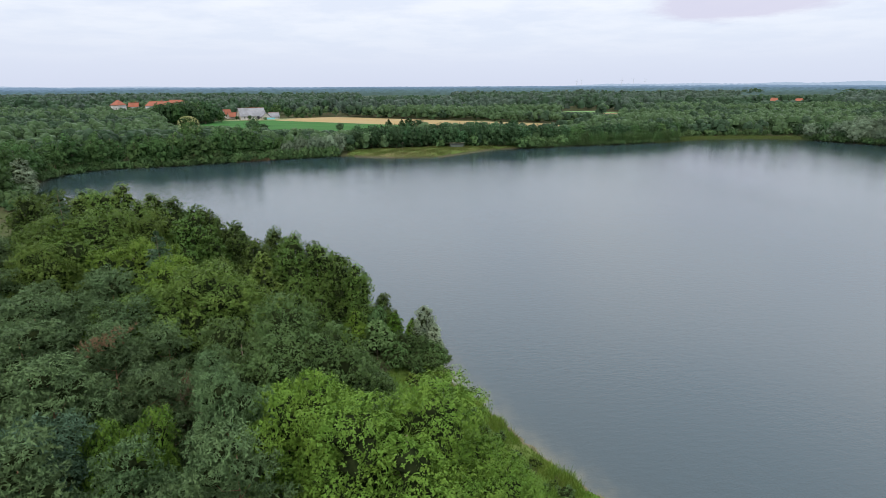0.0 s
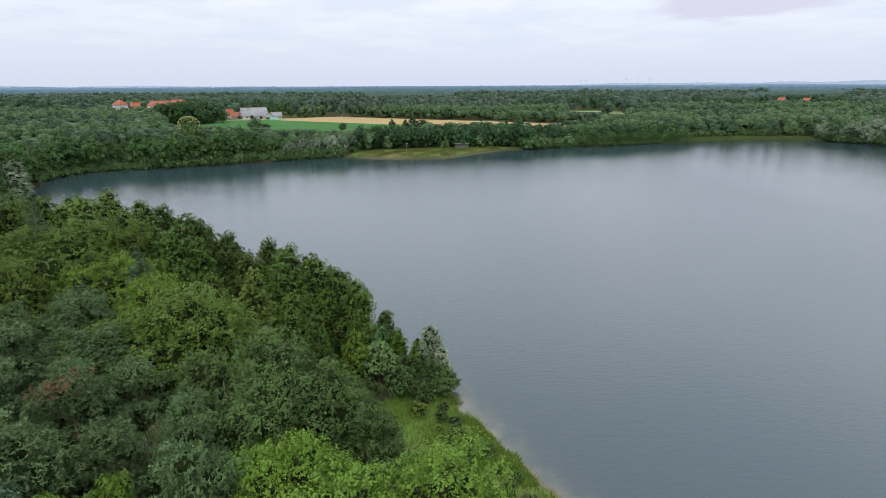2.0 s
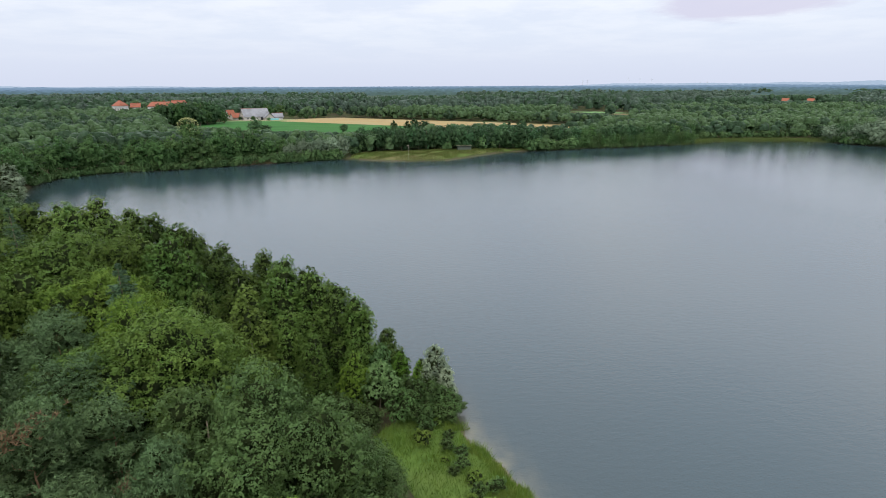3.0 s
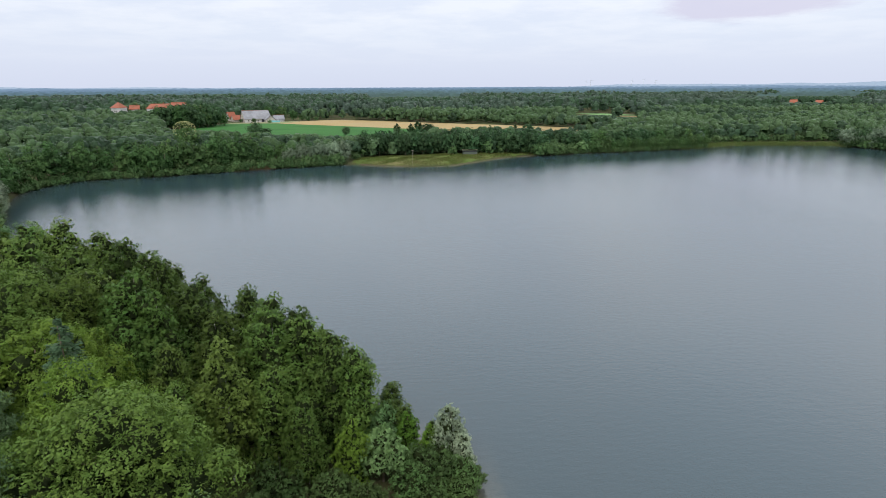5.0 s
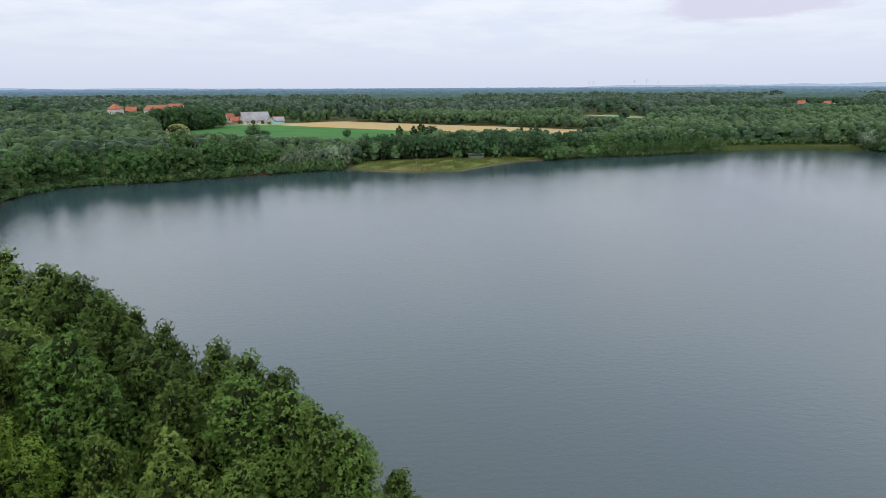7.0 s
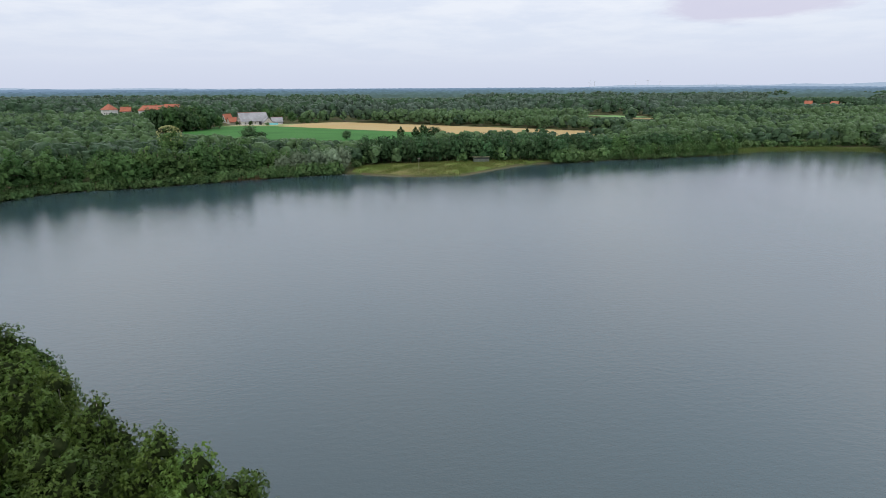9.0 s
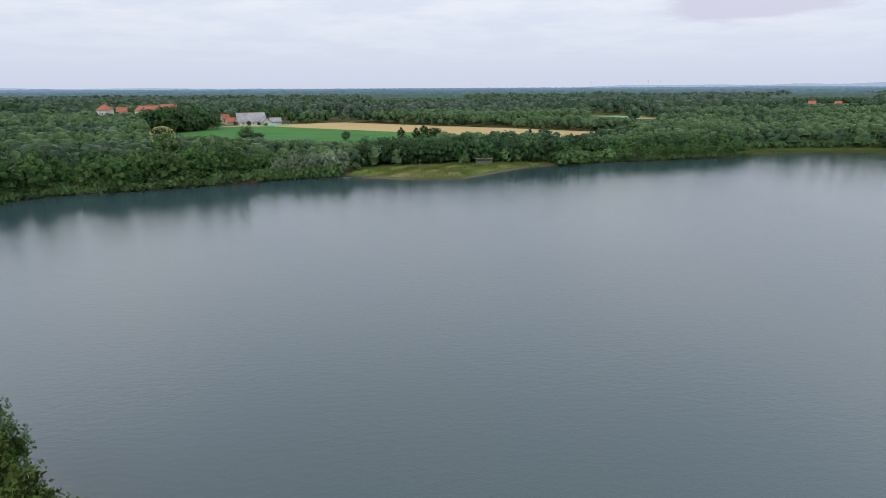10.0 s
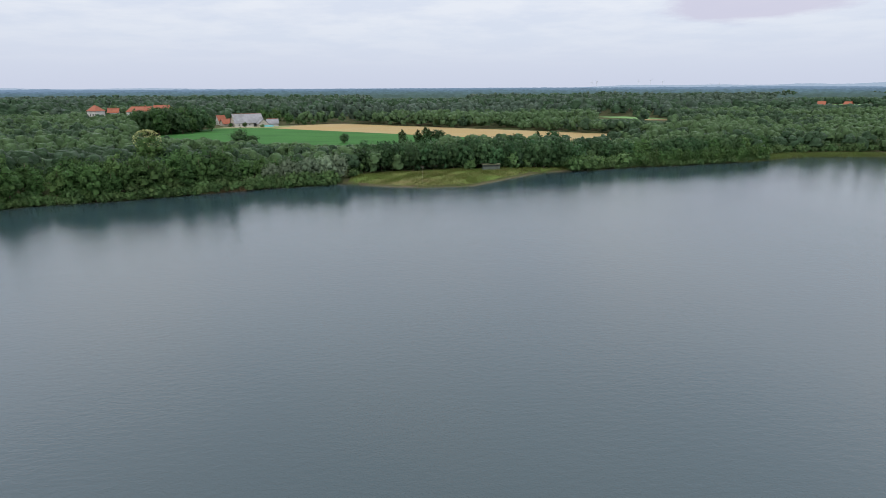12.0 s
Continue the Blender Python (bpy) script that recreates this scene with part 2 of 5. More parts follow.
# pale sand only on the near beach and round the open meadow, dark mud under the trees
near_beach = m.ramp(sep.outputs[1], 63, 57)
spit = m.math("MULTIPLY", m.ramp(sep.outputs[0], -14, -4), m.ramp(sep.outputs[0], 84, 70))
spit = m.math("MULTIPLY", m.math("MULTIPLY", spit, 0.55), m.ramp(sep.outputs[1], 250, 262))
rim = m.mix(m.math("ADD", near_beach, spit), (0.030, 0.030, 0.016), (0.130, 0.112, 0.072))
m.colour(m.mix(sandy, col, rim)).bump(m.noise(3.0, 5.0), 0.7, 0.1)
m.b.inputs["Specular IOR Level"].default_value = 0.05
FLOOR = m.mat
CROP = field_ground("green_crop", (0.034, 0.105, 0.026), (0.046, 0.128, 0.034), (0.030, 0.092, 0.024))
WHEAT = field_ground("ripe_grain", (0.26, 0.185, 0.085), (0.31, 0.225, 0.105), (0.28, 0.22, 0.12))
MEADOW = field_ground("rough_meadow", (0.060, 0.100, 0.022), (0.11, 0.145, 0.038), (0.135, 0.115, 0.052))
BANKSOIL = field_ground("lush_bank", (0.050, 0.105, 0.018), (0.080, 0.145, 0.024), (0.105, 0.125, 0.040))
PASTURE = field_ground("far_pasture", (0.12, 0.22, 0.08), (0.16, 0.27, 0.11), (0.14, 0.22, 0.10))
YARD = field_ground("dry_verge", (0.22, 0.21, 0.12), (0.28, 0.25, 0.15), (0.16, 0.19, 0.08))

# water: a dark green body, clear over sand at the rim, small wind ripples
m = Mat("lake_water", 0.05)
att = m.node("ShaderNodeAttribute")
att.attribute_name = "shallow"
body = m.mix(m.ramp(m.noise(0.012, 2.0), 0.35, 0.65), (0.018, 0.036, 0.044), (0.022, 0.041, 0.049))
shoal = m.math("MULTIPLY", att.outputs["Fac"], m.ramp(m.noise(0.5, 4.0), 0.1, 0.75))
m.colour(m.mix(shoal, body, (0.15, 0.135, 0.085)))
m.b.inputs["IOR"].default_value = 1.48
gust = m.ramp(m.noise(0.010, 3.0, (1.0, 0.45, 1)), 0.35, 0.65)
ripple = m.math("ADD", m.noise(1.0, 3.0, (0.75, 1.5, 1)), m.math("MULTIPLY", m.noise(3.6, 2.0, (1.0, 1.3, 1)), 0.5))
swell = m.math("ADD", ripple, m.math("MULTIPLY", m.noise(0.3, 2.0, (1.0, 1.2, 1)), 0.5))
b_node = m.node("ShaderNodeBump", Distance=0.05)
m.link(swell, b_node.inputs["Height"])
m.link(m.math("ADD", m.math("MULTIPLY", gust, 0.5), 0.5), b_node.inputs["Strength"])
m.link(b_node.outputs[0], m.b.inputs["Normal"])
m.link(m.math("ADD", m.math("MULTIPLY", gust, 0.05), 0.03), m.b.inputs["Roughness"])
WATER = m.mat

# ---------------------------------------------------------------- the lake and its land
SHORE = np.array([
    (80, -45), (45, 0), (27, 24), (17.2, 37.7), (15.6, 40.8), (13.2, 45.3), (10.8, 51), (9.8, 54.5), (7.8, 58), (7.0, 62),
    (5.5, 66.5), (1, 71), (-6, 75.5), (-14, 83), (-24, 91), (-34, 98.5), (-47, 108), (-64, 125), (-84, 148), (-104, 172), (-114, 190),
    (-121, 206), (-127, 222), (-128, 234), (-122, 246), (-112, 252), (-100, 255), (-92, 256), (-80, 261), (-68, 266), (-52, 272.5),
    (-36, 277), (-22, 281), (-17, 280.5), (-8, 276), (0, 273), (11, 269.5), (29.6, 270.5), (38, 278), (48, 287.5), (58, 295),
    (68, 300.4), (78, 302.5), (86, 303.5), (110, 310.5), (127, 311.5), (150, 317), (168, 320.4), (183, 325), (202, 333),
    (225, 333), (250, 328), (265, 322), (274, 303), (285, 285)], float)
SHORE = np.vstack([SHORE, [(300, 260), (330, 200), (350, 100), (320, -20), (200, -80)]])


def from_shore(x, y):
    """Metres from the waterline: above zero on land, below zero in the lake."""
    x, y = np.asarray(x, float), np.asarray(y, float)
    best, inside = np.full(x.shape, 1e9), np.zeros(x.shape, bool)
    for (ax, ay), (bx, by) in zip(SHORE, np.roll(SHORE, -1, axis=0)):
        dx, dy = bx - ax, by - ay
        k = np.clip(((x - ax) * dx + (y - ay) * dy) / (dx * dx + dy * dy), 0, 1)
        best = np.minimum(best, np.hypot(x - ax - k * dx, y - ay - k * dy))
        if ay != by:
            inside ^= ((ay > y) != (by > y)) & (x < ax + (y - ay) / (by - ay) * dx)
    return np.where(inside, -best, best)


def knoll(x, y):
    """A low rise of the land under the manor beside the farm."""
    return np.maximum(9.2 * np.exp(-(((np.asarray(x) + 218) / 48) ** 2 + ((np.asarray(y) - 585) / 42) ** 2)) - 1.0, 0.0)


def rise(x, y):
    d = from_shore(x, y) + 0.5 * np.sin(np.asarray(x) * 0.9 + np.asarray(y) * 0.6) + 0.35 * np.sin(np.asarray(x) * 2.1 - np.asarray(y) * 1.3)
    return np.where(d > 0, 1.5 * (1 - np.exp(-np.maximum(d, 0) / 4.0)) + knoll(x, y), np.maximum(0.22 * d, -4.0))


def steps(*runs):
    out = []
    for a, b, s in runs:
        out += list(np.arange(a, b, s))
    return np.array(out)


def mesh_of(name, verts, faces):
    me = bpy.data.meshes.new(name)
    me.from_pydata([tuple(v) for v in verts], [], [tuple(int(i) for i in f) for f in faces])
    me.update()
    return me


def grid(name, xs, ys, height, keep=None):
    gx, gy = np.meshgrid(xs, ys)
    v = np.c_[gx.ravel(), gy.ravel(), height(gx, gy).ravel()]
    i = np.arange(len(xs) * len(ys)).reshape(len(ys), len(xs))
    f = np.c_[i[:-1, :-1].ravel(), i[:-1, 1:].ravel(), i[1:, 1:].ravel(), i[1:, :-1].ravel()]
    if keep is not None:
        f = f[keep(v)[f].any(axis=1)]
    me = mesh_of(name, v, f)
    for p in me.polygons:
        p.use_smooth = True
    return me, v


def put(name, me, mat, label, category, kind="structure"):
    ob = new(name, me)
    me.materials.append(mat)
    return tagged(ob, label, category, kind=kind)


XS = steps((-4900, -400, 300), (-400, -160, 12), (-160, 40, 2), (40, 300, 4), (300, 420, 20), (420, 4901, 320))
YS = steps((-1500, -100, 200), (-100, 15, 12), (15, 110, 1.5), (110, 190, 5), (190, 345, 2), (345, 730, 12), (730, 4901, 300))
me, v = grid("ground", XS, YS, rise)
put("ground", me, FLOOR, "dark woodland floor with weeds and sandy rim", "ground")
WX, WY = XS[(XS > -170) & (XS < 380)], YS[(YS > -110) & (YS < 350)]
me, v = grid("water", WX, WY, lambda x, y: 0 * x, lambda v: from_shore(v[:, 0], v[:, 1]) < 4)
lay = me.attributes.new("shallow", "FLOAT", "POINT")
lay.data.foreach_set("value", np.exp(-np.maximum(-from_shore(v[:, 0], v[:, 1]) - 0.2, 0) / 1.0).astype(np.float32))
put("water", me, WATER, "calm grey lake water with fine wind ripples", "lake")


def sheet(name, corners, mat, label, category, lift=0.05, step=None):
    """A flat parcel of land on the ground sheet."""
    c = np.array(corners, float)
    bm = bmesh.new()
    bm.faces.new([bm.verts.new((x, y, 1.5 + lift)) for x, y in c])
    if step:
        bmesh.ops.triangulate(bm, faces=bm.faces[:])
        for _ in range(step):
            bmesh.ops.subdivide_edges(bm, edges=bm.edges[:], cuts=1, use_grid_fill=True)
        for w in bm.verts:
            w.co.z = float(rise(w.co.x, w.co.y)) + lift
    me = bpy.data.meshes.new(name)
    bm.to_mesh(me)
    bm.free()
    return put(name, me, mat, label, category)


GREEN_FIELD = [(-175, 520), (-152, 571), (-104, 566), (4.8, 488), (140, 391), (120, 372), (0, 408), (-110, 412), (-168, 440)]
WHEAT_FIELD = [(-100, 563), (-84, 597), (-60, 612), (-42, 612.5), (48, 547), (115, 500), (161, 464), (215, 425), (140, 391.6), (4.8, 488.6)]
sheet("green_field", GREEN_FIELD, CROP, "even green crop field behind the lakeside trees", "field", 0.12)
sheet("grain_field", WHEAT_FIELD, WHEAT, "ripe golden grain field before a wood", "field", 0.12)
sheet("verge", [(-152, 571.5), (-146, 582), (-84, 597.5), (-100, 564), (-104, 567)], YARD, "dry grass verge beside the barn", "verge", 0.14)
FARPASTURES = [[(225, 690), (262, 690), (290, 640), (255, 640)], [(560, 840), (780, 1000), (900, 1000), (640, 820)], [(900, 1250), (1100, 1330), (1330, 1480), (1060, 1480)],
               [(-30, 1560), (60, 1500), (220, 1600), (80, 1750)], [(258, 632), (283, 622), (281, 611), (258, 620)], [(-640, 700), (-560, 700), (-560, 760), (-640, 780)]]
for c in FARPASTURES:
    sheet("pasture", c, PASTURE if c[0] != (258, 632) else WHEAT, "far green pasture between woods", "field", 0.2)
MEADOW_SHAPE = [(-17, 282.5), (-8, 277.5), (0, 274.3), (11, 271), (29, 272), (37, 279), (47, 288.8), (57, 296.3), (68, 302), (78, 304), (78, 308), (56, 306), (30, 306), (5, 300), (-14, 295)]
sheet("meadow", MEADOW_SHAPE, MEADOW, "rough yellow-green lakeside meadow with dry patches", "meadow", 0.06, step=4)
BANK_SHAPE = [(50, -2), (27.6, 24.5), (17, 38.7), (15, 42), (12.6, 46), (10.0, 52), (9, 55), (7.1, 58.4), (6.2, 62), (2, 62), (-2, 57), (2, 48), (6, 40), (11, 30), (20, 15), (36, -6)]
sheet("grassy_bank", BANK_SHAPE, BANKSOIL, "lush green grassy lake bank", "bank", 0.06, step=4)

# ---------------------------------------------------------------- trees


def unit(v):
    return v / np.maximum(np.linalg.norm(v, axis=-1, keepdims=True), 1e-9)


def quads(rng, P, N, length, width, along=None):
    """Pointed leaves at P facing N: four corners each."""
    n = len(P)
    A = unit(np.cross(N, unit(rng.normal(size=(n, 3))))) if along is None else unit(along)
    B = unit(np.cross(N, A))
    L = (length * rng.uniform(0.7, 1.3, n))[:, None] / 2
    W = (width * rng.uniform(0.7, 1.3, n))[:, None] / 2
    v = np.stack([P - A * L, P + B * W + A * L * 0.15, P + A * L, P - B * W + A * L * 0.15], axis=1).reshape(-1, 3)
    return v, np.arange(4 * n).reshape(-1, 4)


def spikes(rng, P, D, count, length, width, spread):
    """Tufts of narrow needles at P, pointing about D: three corners each."""
    n = len(P)
    C = np.repeat(P, count, axis=0)
    d = unit(np.repeat(D, count, axis=0) + spread * rng.normal(size=(n * count, 3)))
    s = unit(np.cross(d, rng.normal(size=d.shape)))
    L = (length * rng.uniform(0.6, 1.2, n * count))[:, None]
    v = np.stack([C - s * width / 2, C + s * width / 2, C + d * L], axis=1).reshape(-1, 3)
    return v, np.arange(3 * n * count).reshape(-1, 3)


def fast_mesh(name, v, f):
    me = bpy.data.meshes.new(name)
    k = f.shape[1]
    me.vertices.add(len(v))
    me.vertices.foreach_set("co", v.astype(np.float32).ravel())
    me.loops.add(f.size)
    me.loops.foreach_set("vertex_index", f.astype(np.int32).ravel())
    me.polygons.add(len(f))
    me.polygons.foreach_set("loop_start", np.arange(0, f.size, k, dtype=np.int32))
    me.polygons.foreach_set("loop_total", np.full(len(f), k, np.int32))
    me.update(calc_edges=True)
    return me


def tube(bm, pts, radii, sides=6):
    rings = []
    for i, (p, r) in enumerate(zip(pts, radii)):
        d = (Vector(pts[min(i + 1, len(pts) - 1)]) - Vector(pts[max(i - 1, 0)])).normalized()
        a = d.orthogonal().normalized()
        b = d.cross(a)
        rings.append([bm.verts.new(Vector(p) + (a * math.cos(q) + b * math.sin(q)) * r) for q in [2 * math.pi * k / sides for k in range(sides)]])
    for r1, r2 in zip(rings, rings[1:]):
        if (r1[0].co - r2[0].co).length > (r1[0].co - r2[sides // 2].co).length:
            r2.reverse()
        for k in range(sides):
            f = bm.faces.new((r1[k], r1[(k + 1) % sides], r2[(k + 1) % sides], r2[k]))
            f.smooth = True
    bm.faces.new(rings[-1])


def part(name, bm, material, parent, label=""):
    """Links a bmesh or mesh as one part under a thing."""
    if isinstance(bm, bpy.types.Mesh):
        me = bm
    else:
        me = bpy.data.meshes.new(name)
        bmesh.ops.recalc_face_normals(bm, faces=bm.faces[:])
        bm.to_mesh(me)
        bm.free()
    me.materials.append(material)
    ob = new(name, me)
    ob.parent = parent
    return tagged(ob, label)


def wood(rng, H, r0, tips, lean=0.3, top=0.9, start=0.3, sides=6):
    """A tapered, slightly crooked trunk with limbs to the given tips."""
    bm = bmesh.new()
    n, u = 7, H / 15.0
    axis = [Vector((lean * math.sin(2.1 * i / n) * rng.uniform(0.4, 1), lean * math.cos(1.7 * i / n + 1) * rng.uniform(0.2, 0.6), H * top * i / n)) for i in range(n + 1)]
    tube(bm, [axis[0] - Vector((0, 0, 0.3 * u)), *axis[1:]], [r0 * 1.25] + [r0 * (1 - 0.85 * i / n) for i in range(1, n + 1)], sides)
    for tip in tips:
        tip = Vector(tip)
        h = max(H * start, min(tip.z - 0.25 * math.hypot(tip.x, tip.y) - 0.6 * u, H * top * 0.96))
        k = h / (H * top) * n
        i = min(int(k), n - 1)
        a = axis[i].lerp(axis[i + 1], k - i)
        r = r0 * (1 - 0.85 * h / (H * top)) * 0.55
        mid = a.lerp(tip, 0.55) + (Vector(rng.normal(size=3)) * 0.15 - Vector((0, 0, 0.12))) * u
        tube(bm, [a, mid, a.lerp(tip, 0.95)], [r, r * 0.55, r * 0.15 + 0.006 * u], 4)
    return bm


def lobes(rng, n, H, R, low, under=-0.35):
    """Places of leaf clumps over a rounded crown."""
    i = np.arange(n) + 0.5
    e = under + (1 - under) * i / n
    d = np.c_[np.sqrt(1 - e * e) * np.cos(i * 2.39996), np.sqrt(1 - e * e) * np.sin(i * 2.39996), e]
    d = unit(d + 0.16 * rng.normal(size=(n, 3)))[rng.permutation(n)]
    zc, rz = H * (low + 1) / 2, H * (1 - low) / 2
    k = rng.uniform(0.55, 0.86, n)[:, None] * (1 + 0.16 * np.sin(3 * np.arctan2(d[:, 1], d[:, 0]) + rng.uniform(0, 6)))[:, None]
    C = d * k * np.array([R, R, rz * 0.92])
    C[:, 2] += zc
    return C, d


def spire(rng, n, R, low, top, girth, size):
    """Places and sizes of leaf clumps round an upright stem, with a girth that changes with height."""
    t = (np.arange(n) + rng.uniform(0.1, 0.9, n)) / n
    ang = np.arange(n) * 2.4 + rng.normal(size=n) * 0.5
    g = np.array([girth(q) for q in t])
    k = R * g * rng.uniform(0.40, 0.78, n)
    C = np.c_[k * np.cos(ang), k * np.sin(ang), low + (top - low) * t]
    return C, R * size * rng.uniform(0.75, 1.25, n) * (0.45 + 0.55 * g)


def over(rng, C, R, flat, n, clear, upward):
    """Points spread over the outside of the clumps C, with the way outward and the clump of each."""
    which = rng.choice(len(C), n, p=R ** 2 / (R ** 2).sum())
    o = unit(rng.normal(size=(n, 3)) + np.array([0, 0, upward]))
    S = C[which] + o * R[which][:, None] * np.array([1, 1, flat])
    gap = np.linalg.norm((S[:, None, :] - C[None]) / (R[None, :, None] * np.array([1, 1, flat])), axis=2)
    gap[np.arange(n), which] = 9.0
    ok = gap.min(axis=1) > clear
    return S[ok], o[ok], which[ok]


def apart(P, gap):
    """Which of the points stay when none may stand closer to an earlier one than its gap."""
    stay = []
    for i in range(len(P)):
        if not stay or (np.linalg.norm(P[stay] - P[i], axis=1) > gap[i]).all():
            stay.append(i)
    return np.array(stay)


def clumped(name, rng, C, R, flat, subs, sub, tufts, per, length, width, hang=0.0, rag=0.25, sub_flat=0.85, upward=0.45, stiff=0.27, core=0.76, seg=5, rise=0.40, spaced=1.02, inner=CORESHADE):
    """A crown in three sizes: large clumps, small clumps over them, and tufts of single leaves over those."""
    S, o, w = over(rng, C, R, flat, subs * 8, 0.88, upward)
    r = R[w] * sub * rng.uniform(0.65, 1.35, len(S))
    stay = apart(S, r * spaced)[:subs]
    S, o, w, r = S[stay], o[stay], w[stay], r[stay]
    S = S + o * (r * 0.15)[:, None]
    T, q, w2 = over(rng, S, r, sub_flat, int(tufts * 1.9), 0.92, rise)
    T, q, w2 = T[:tufts], q[:tufts], w2[:tufts]
    T = T + q * (r[w2] * rng.uniform(-0.12, rag, len(T)))[:, None]
    reach = r[w2]
    T0, q0, w0 = over(rng, C, R * 0.95, flat, tufts // 3, 0.95, upward)
    T, q, reach = np.vstack([T, T0]), np.vstack([q, q0]), np.append(reach, R[w0] * sub)
    n = len(T) * per
    q = np.repeat(q, per, axis=0)
    P = np.repeat(T, per, axis=0) + rng.normal(size=(n, 3)) * np.repeat(reach, per)[:, None] * 0.11
    N = unit(q + stiff * rng.normal(size=(n, 3)) + np.array([0, 0, 0.08]))
    A = rng.normal(size=(n, 3)) + 0.4 * q - np.array([0, 0, hang])
    A = unit(A - N * (A * N).sum(axis=1, keepdims=True))
    B = np.cross(N, A)
    L = (length * rng.uniform(0.65, 1.35, n))[:, None]
    W = (width * rng.uniform(0.7, 1.3, n))[:, None] / 2
    v3 = np.stack([P - B * W, P + B * W, P + A * L - N * L * 0.12], axis=1).reshape(-1, 3)
    f3 = np.arange(3 * n).reshape(-1, 3)
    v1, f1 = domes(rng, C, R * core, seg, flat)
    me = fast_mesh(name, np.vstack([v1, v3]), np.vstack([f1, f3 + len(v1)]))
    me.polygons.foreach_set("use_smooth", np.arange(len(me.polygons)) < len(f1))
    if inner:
        # the core inside the crown takes a second material, near-black painted shade
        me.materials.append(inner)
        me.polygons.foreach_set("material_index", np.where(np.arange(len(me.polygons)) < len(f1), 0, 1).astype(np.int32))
    return me


def plates(rng, R, low, n):
    """Scots pine: flat leaf masses set apart in tiers round the stem."""
    t = (np.arange(n) + rng.uniform(0.2, 0.8, n)) / n
    ang = np.arange(n) * 2.4 + rng.normal(size=n) * 0.4
    k = R * (1 - 0.85 * t ** 1.7) * rng.uniform(0.45, 0.95, n)
    C = np.c_[k * np.cos(ang), k * np.sin(ang), low + (0.955 - low) * t]
    return C, R * rng.uniform(0.34, 0.56, n) * (1 - 0.35 * t)


def conifer_crown(rng, H, R, low, whorls, arms, per, length, width):
    """Spruce or fir: whorls of drooping boughs with flat sprays."""
    P, A, tips = [], [], []
    for i in range(whorls):
        t = i / (whorls - 1)
        z = H * (low + (0.985 - low) * t)
        for j in range(arms):
            if rng.uniform() < 0.10:
                continue
            a = rng.uniform(0, 2 * math.pi)
            r = R * (1 - t) ** 0.75 * rng.uniform(0.7, 1.12) + 0.010 * H
            out = np.array([math.cos(a), math.sin(a), 0])
            side = np.array([-math.sin(a), math.cos(a), 0])
            m = max(int(per * (0.35 + 0.65 * (1 - t))), 4)
            s = rng.uniform(0.15, 1, m)
            p = out * (r * s)[:, None] + side * (rng.normal(size=m) * 0.20 * r * (1.1 - s))[:, None]
            p[:, 2] += z - 0.30 * r * s + 0.22 * r * s ** 2 + rng.normal(size=m) * 0.006 * H
            P.append(p)
            A.append(out + side * (rng.normal(size=m) * 0.8)[:, None] + np.array([0, 0, -0.2]))
            if j % 2 == 0:
                tips.append(out * r + np.array([0, 0, z - 0.1 * r]))
    P, A = np.vstack(P), np.vstack(A)
    N = unit(np.array([0, 0, 1.0]) + 0.5 * rng.normal(size=P.shape))
    v, f = quads(rng, P, N, length, width, A)
    return v, f, np.array(tips)


DOME_RINGS = (-0.45, 0.25, 0.78)


def domes(rng, C, R, seg=6, flat=0.9):
    """Rounded, uneven leaf masses at C with radii R, smooth and closed at the top."""
    rings = DOME_RINGS
    shell = np.array([(math.sqrt(1 - e * e) * math.cos(a + 0.5 * i), math.sqrt(1 - e * e) * math.sin(a + 0.5 * i), e) for i, e in enumerate(rings) for a in 2 * math.pi * np.arange(seg) / seg] + [(0, 0, 1)])
    f = []
    for i in range(len(rings) - 1):
        for j in range(seg):
            n = (j + 1) % seg
            f += [(i * seg + j, i * seg + n, (i + 1) * seg + n), (i * seg + j, (i + 1) * seg + n, (i + 1) * seg + j)]
    t = (len(rings) - 1) * seg
    f += [(t + j, t + (j + 1) % seg, t + seg) for j in range(seg)]
    jitter = rng.uniform(0.68, 1.16, (len(C), len(shell), 1))
    v = (C[:, None, :] + shell * jitter * R[:, None, None] * np.array([1, 1, flat])).reshape(-1, 3)
    return v, (np.array(f)[None] + (np.arange(len(C)) * len(shell))[:, None, None]).reshape(-1, 3)


def far_build(leaves, R, low, n_lobes, lobe, subs, tufts, length, width, r0=0.02, flat=0.9):
    """A tree or bush seen from afar: a full crown down to its skirt."""
    def build(rng, root):
        r = R * rng.uniform(0.92, 1.08)
        C, d = lobes(rng, n_lobes, 1.0, r, low, -0.9)
        rad = r * lobe * rng.uniform(0.75, 1.3, n_lobes)
        C[:, 2] = np.maximum(C[:, 2], 0.30 * rad)
        C, rad = np.vstack([C, [[0, 0, 0.30], [0, 0, 0.55]]]), np.append(rad, [r * 0.62, r * 0.62])
        part("trunk", wood(rng, 1.0, r0, C[:5], lean=0.02), BARK, root)
        part("crown", clumped("crown", rng, C, rad, flat, subs, 0.46, tufts, 3, length, width, rag=0.35, stiff=0.6, core=0.82, rise=0.4, spaced=0.9, inner=None), leaves, root)
    return build


KINDS = {}


def tree_kind(key, name, build, variants, label, category="tree"):
    KINDS[key] = dict(name=name, build=build, variants=variants, label=label, category=category, made={})


def make_tree(key, i):
    """The first tree of a variant: an Empty at the foot with trunk and crown."""
    kind = KINDS[key]
    rng = np.random.default_rng(sum(map(ord, key)) * 7 + i)
    root = tagged(new(kind["name"]), kind["label"], kind["category"])
    kind["build"](rng, root)
    return root


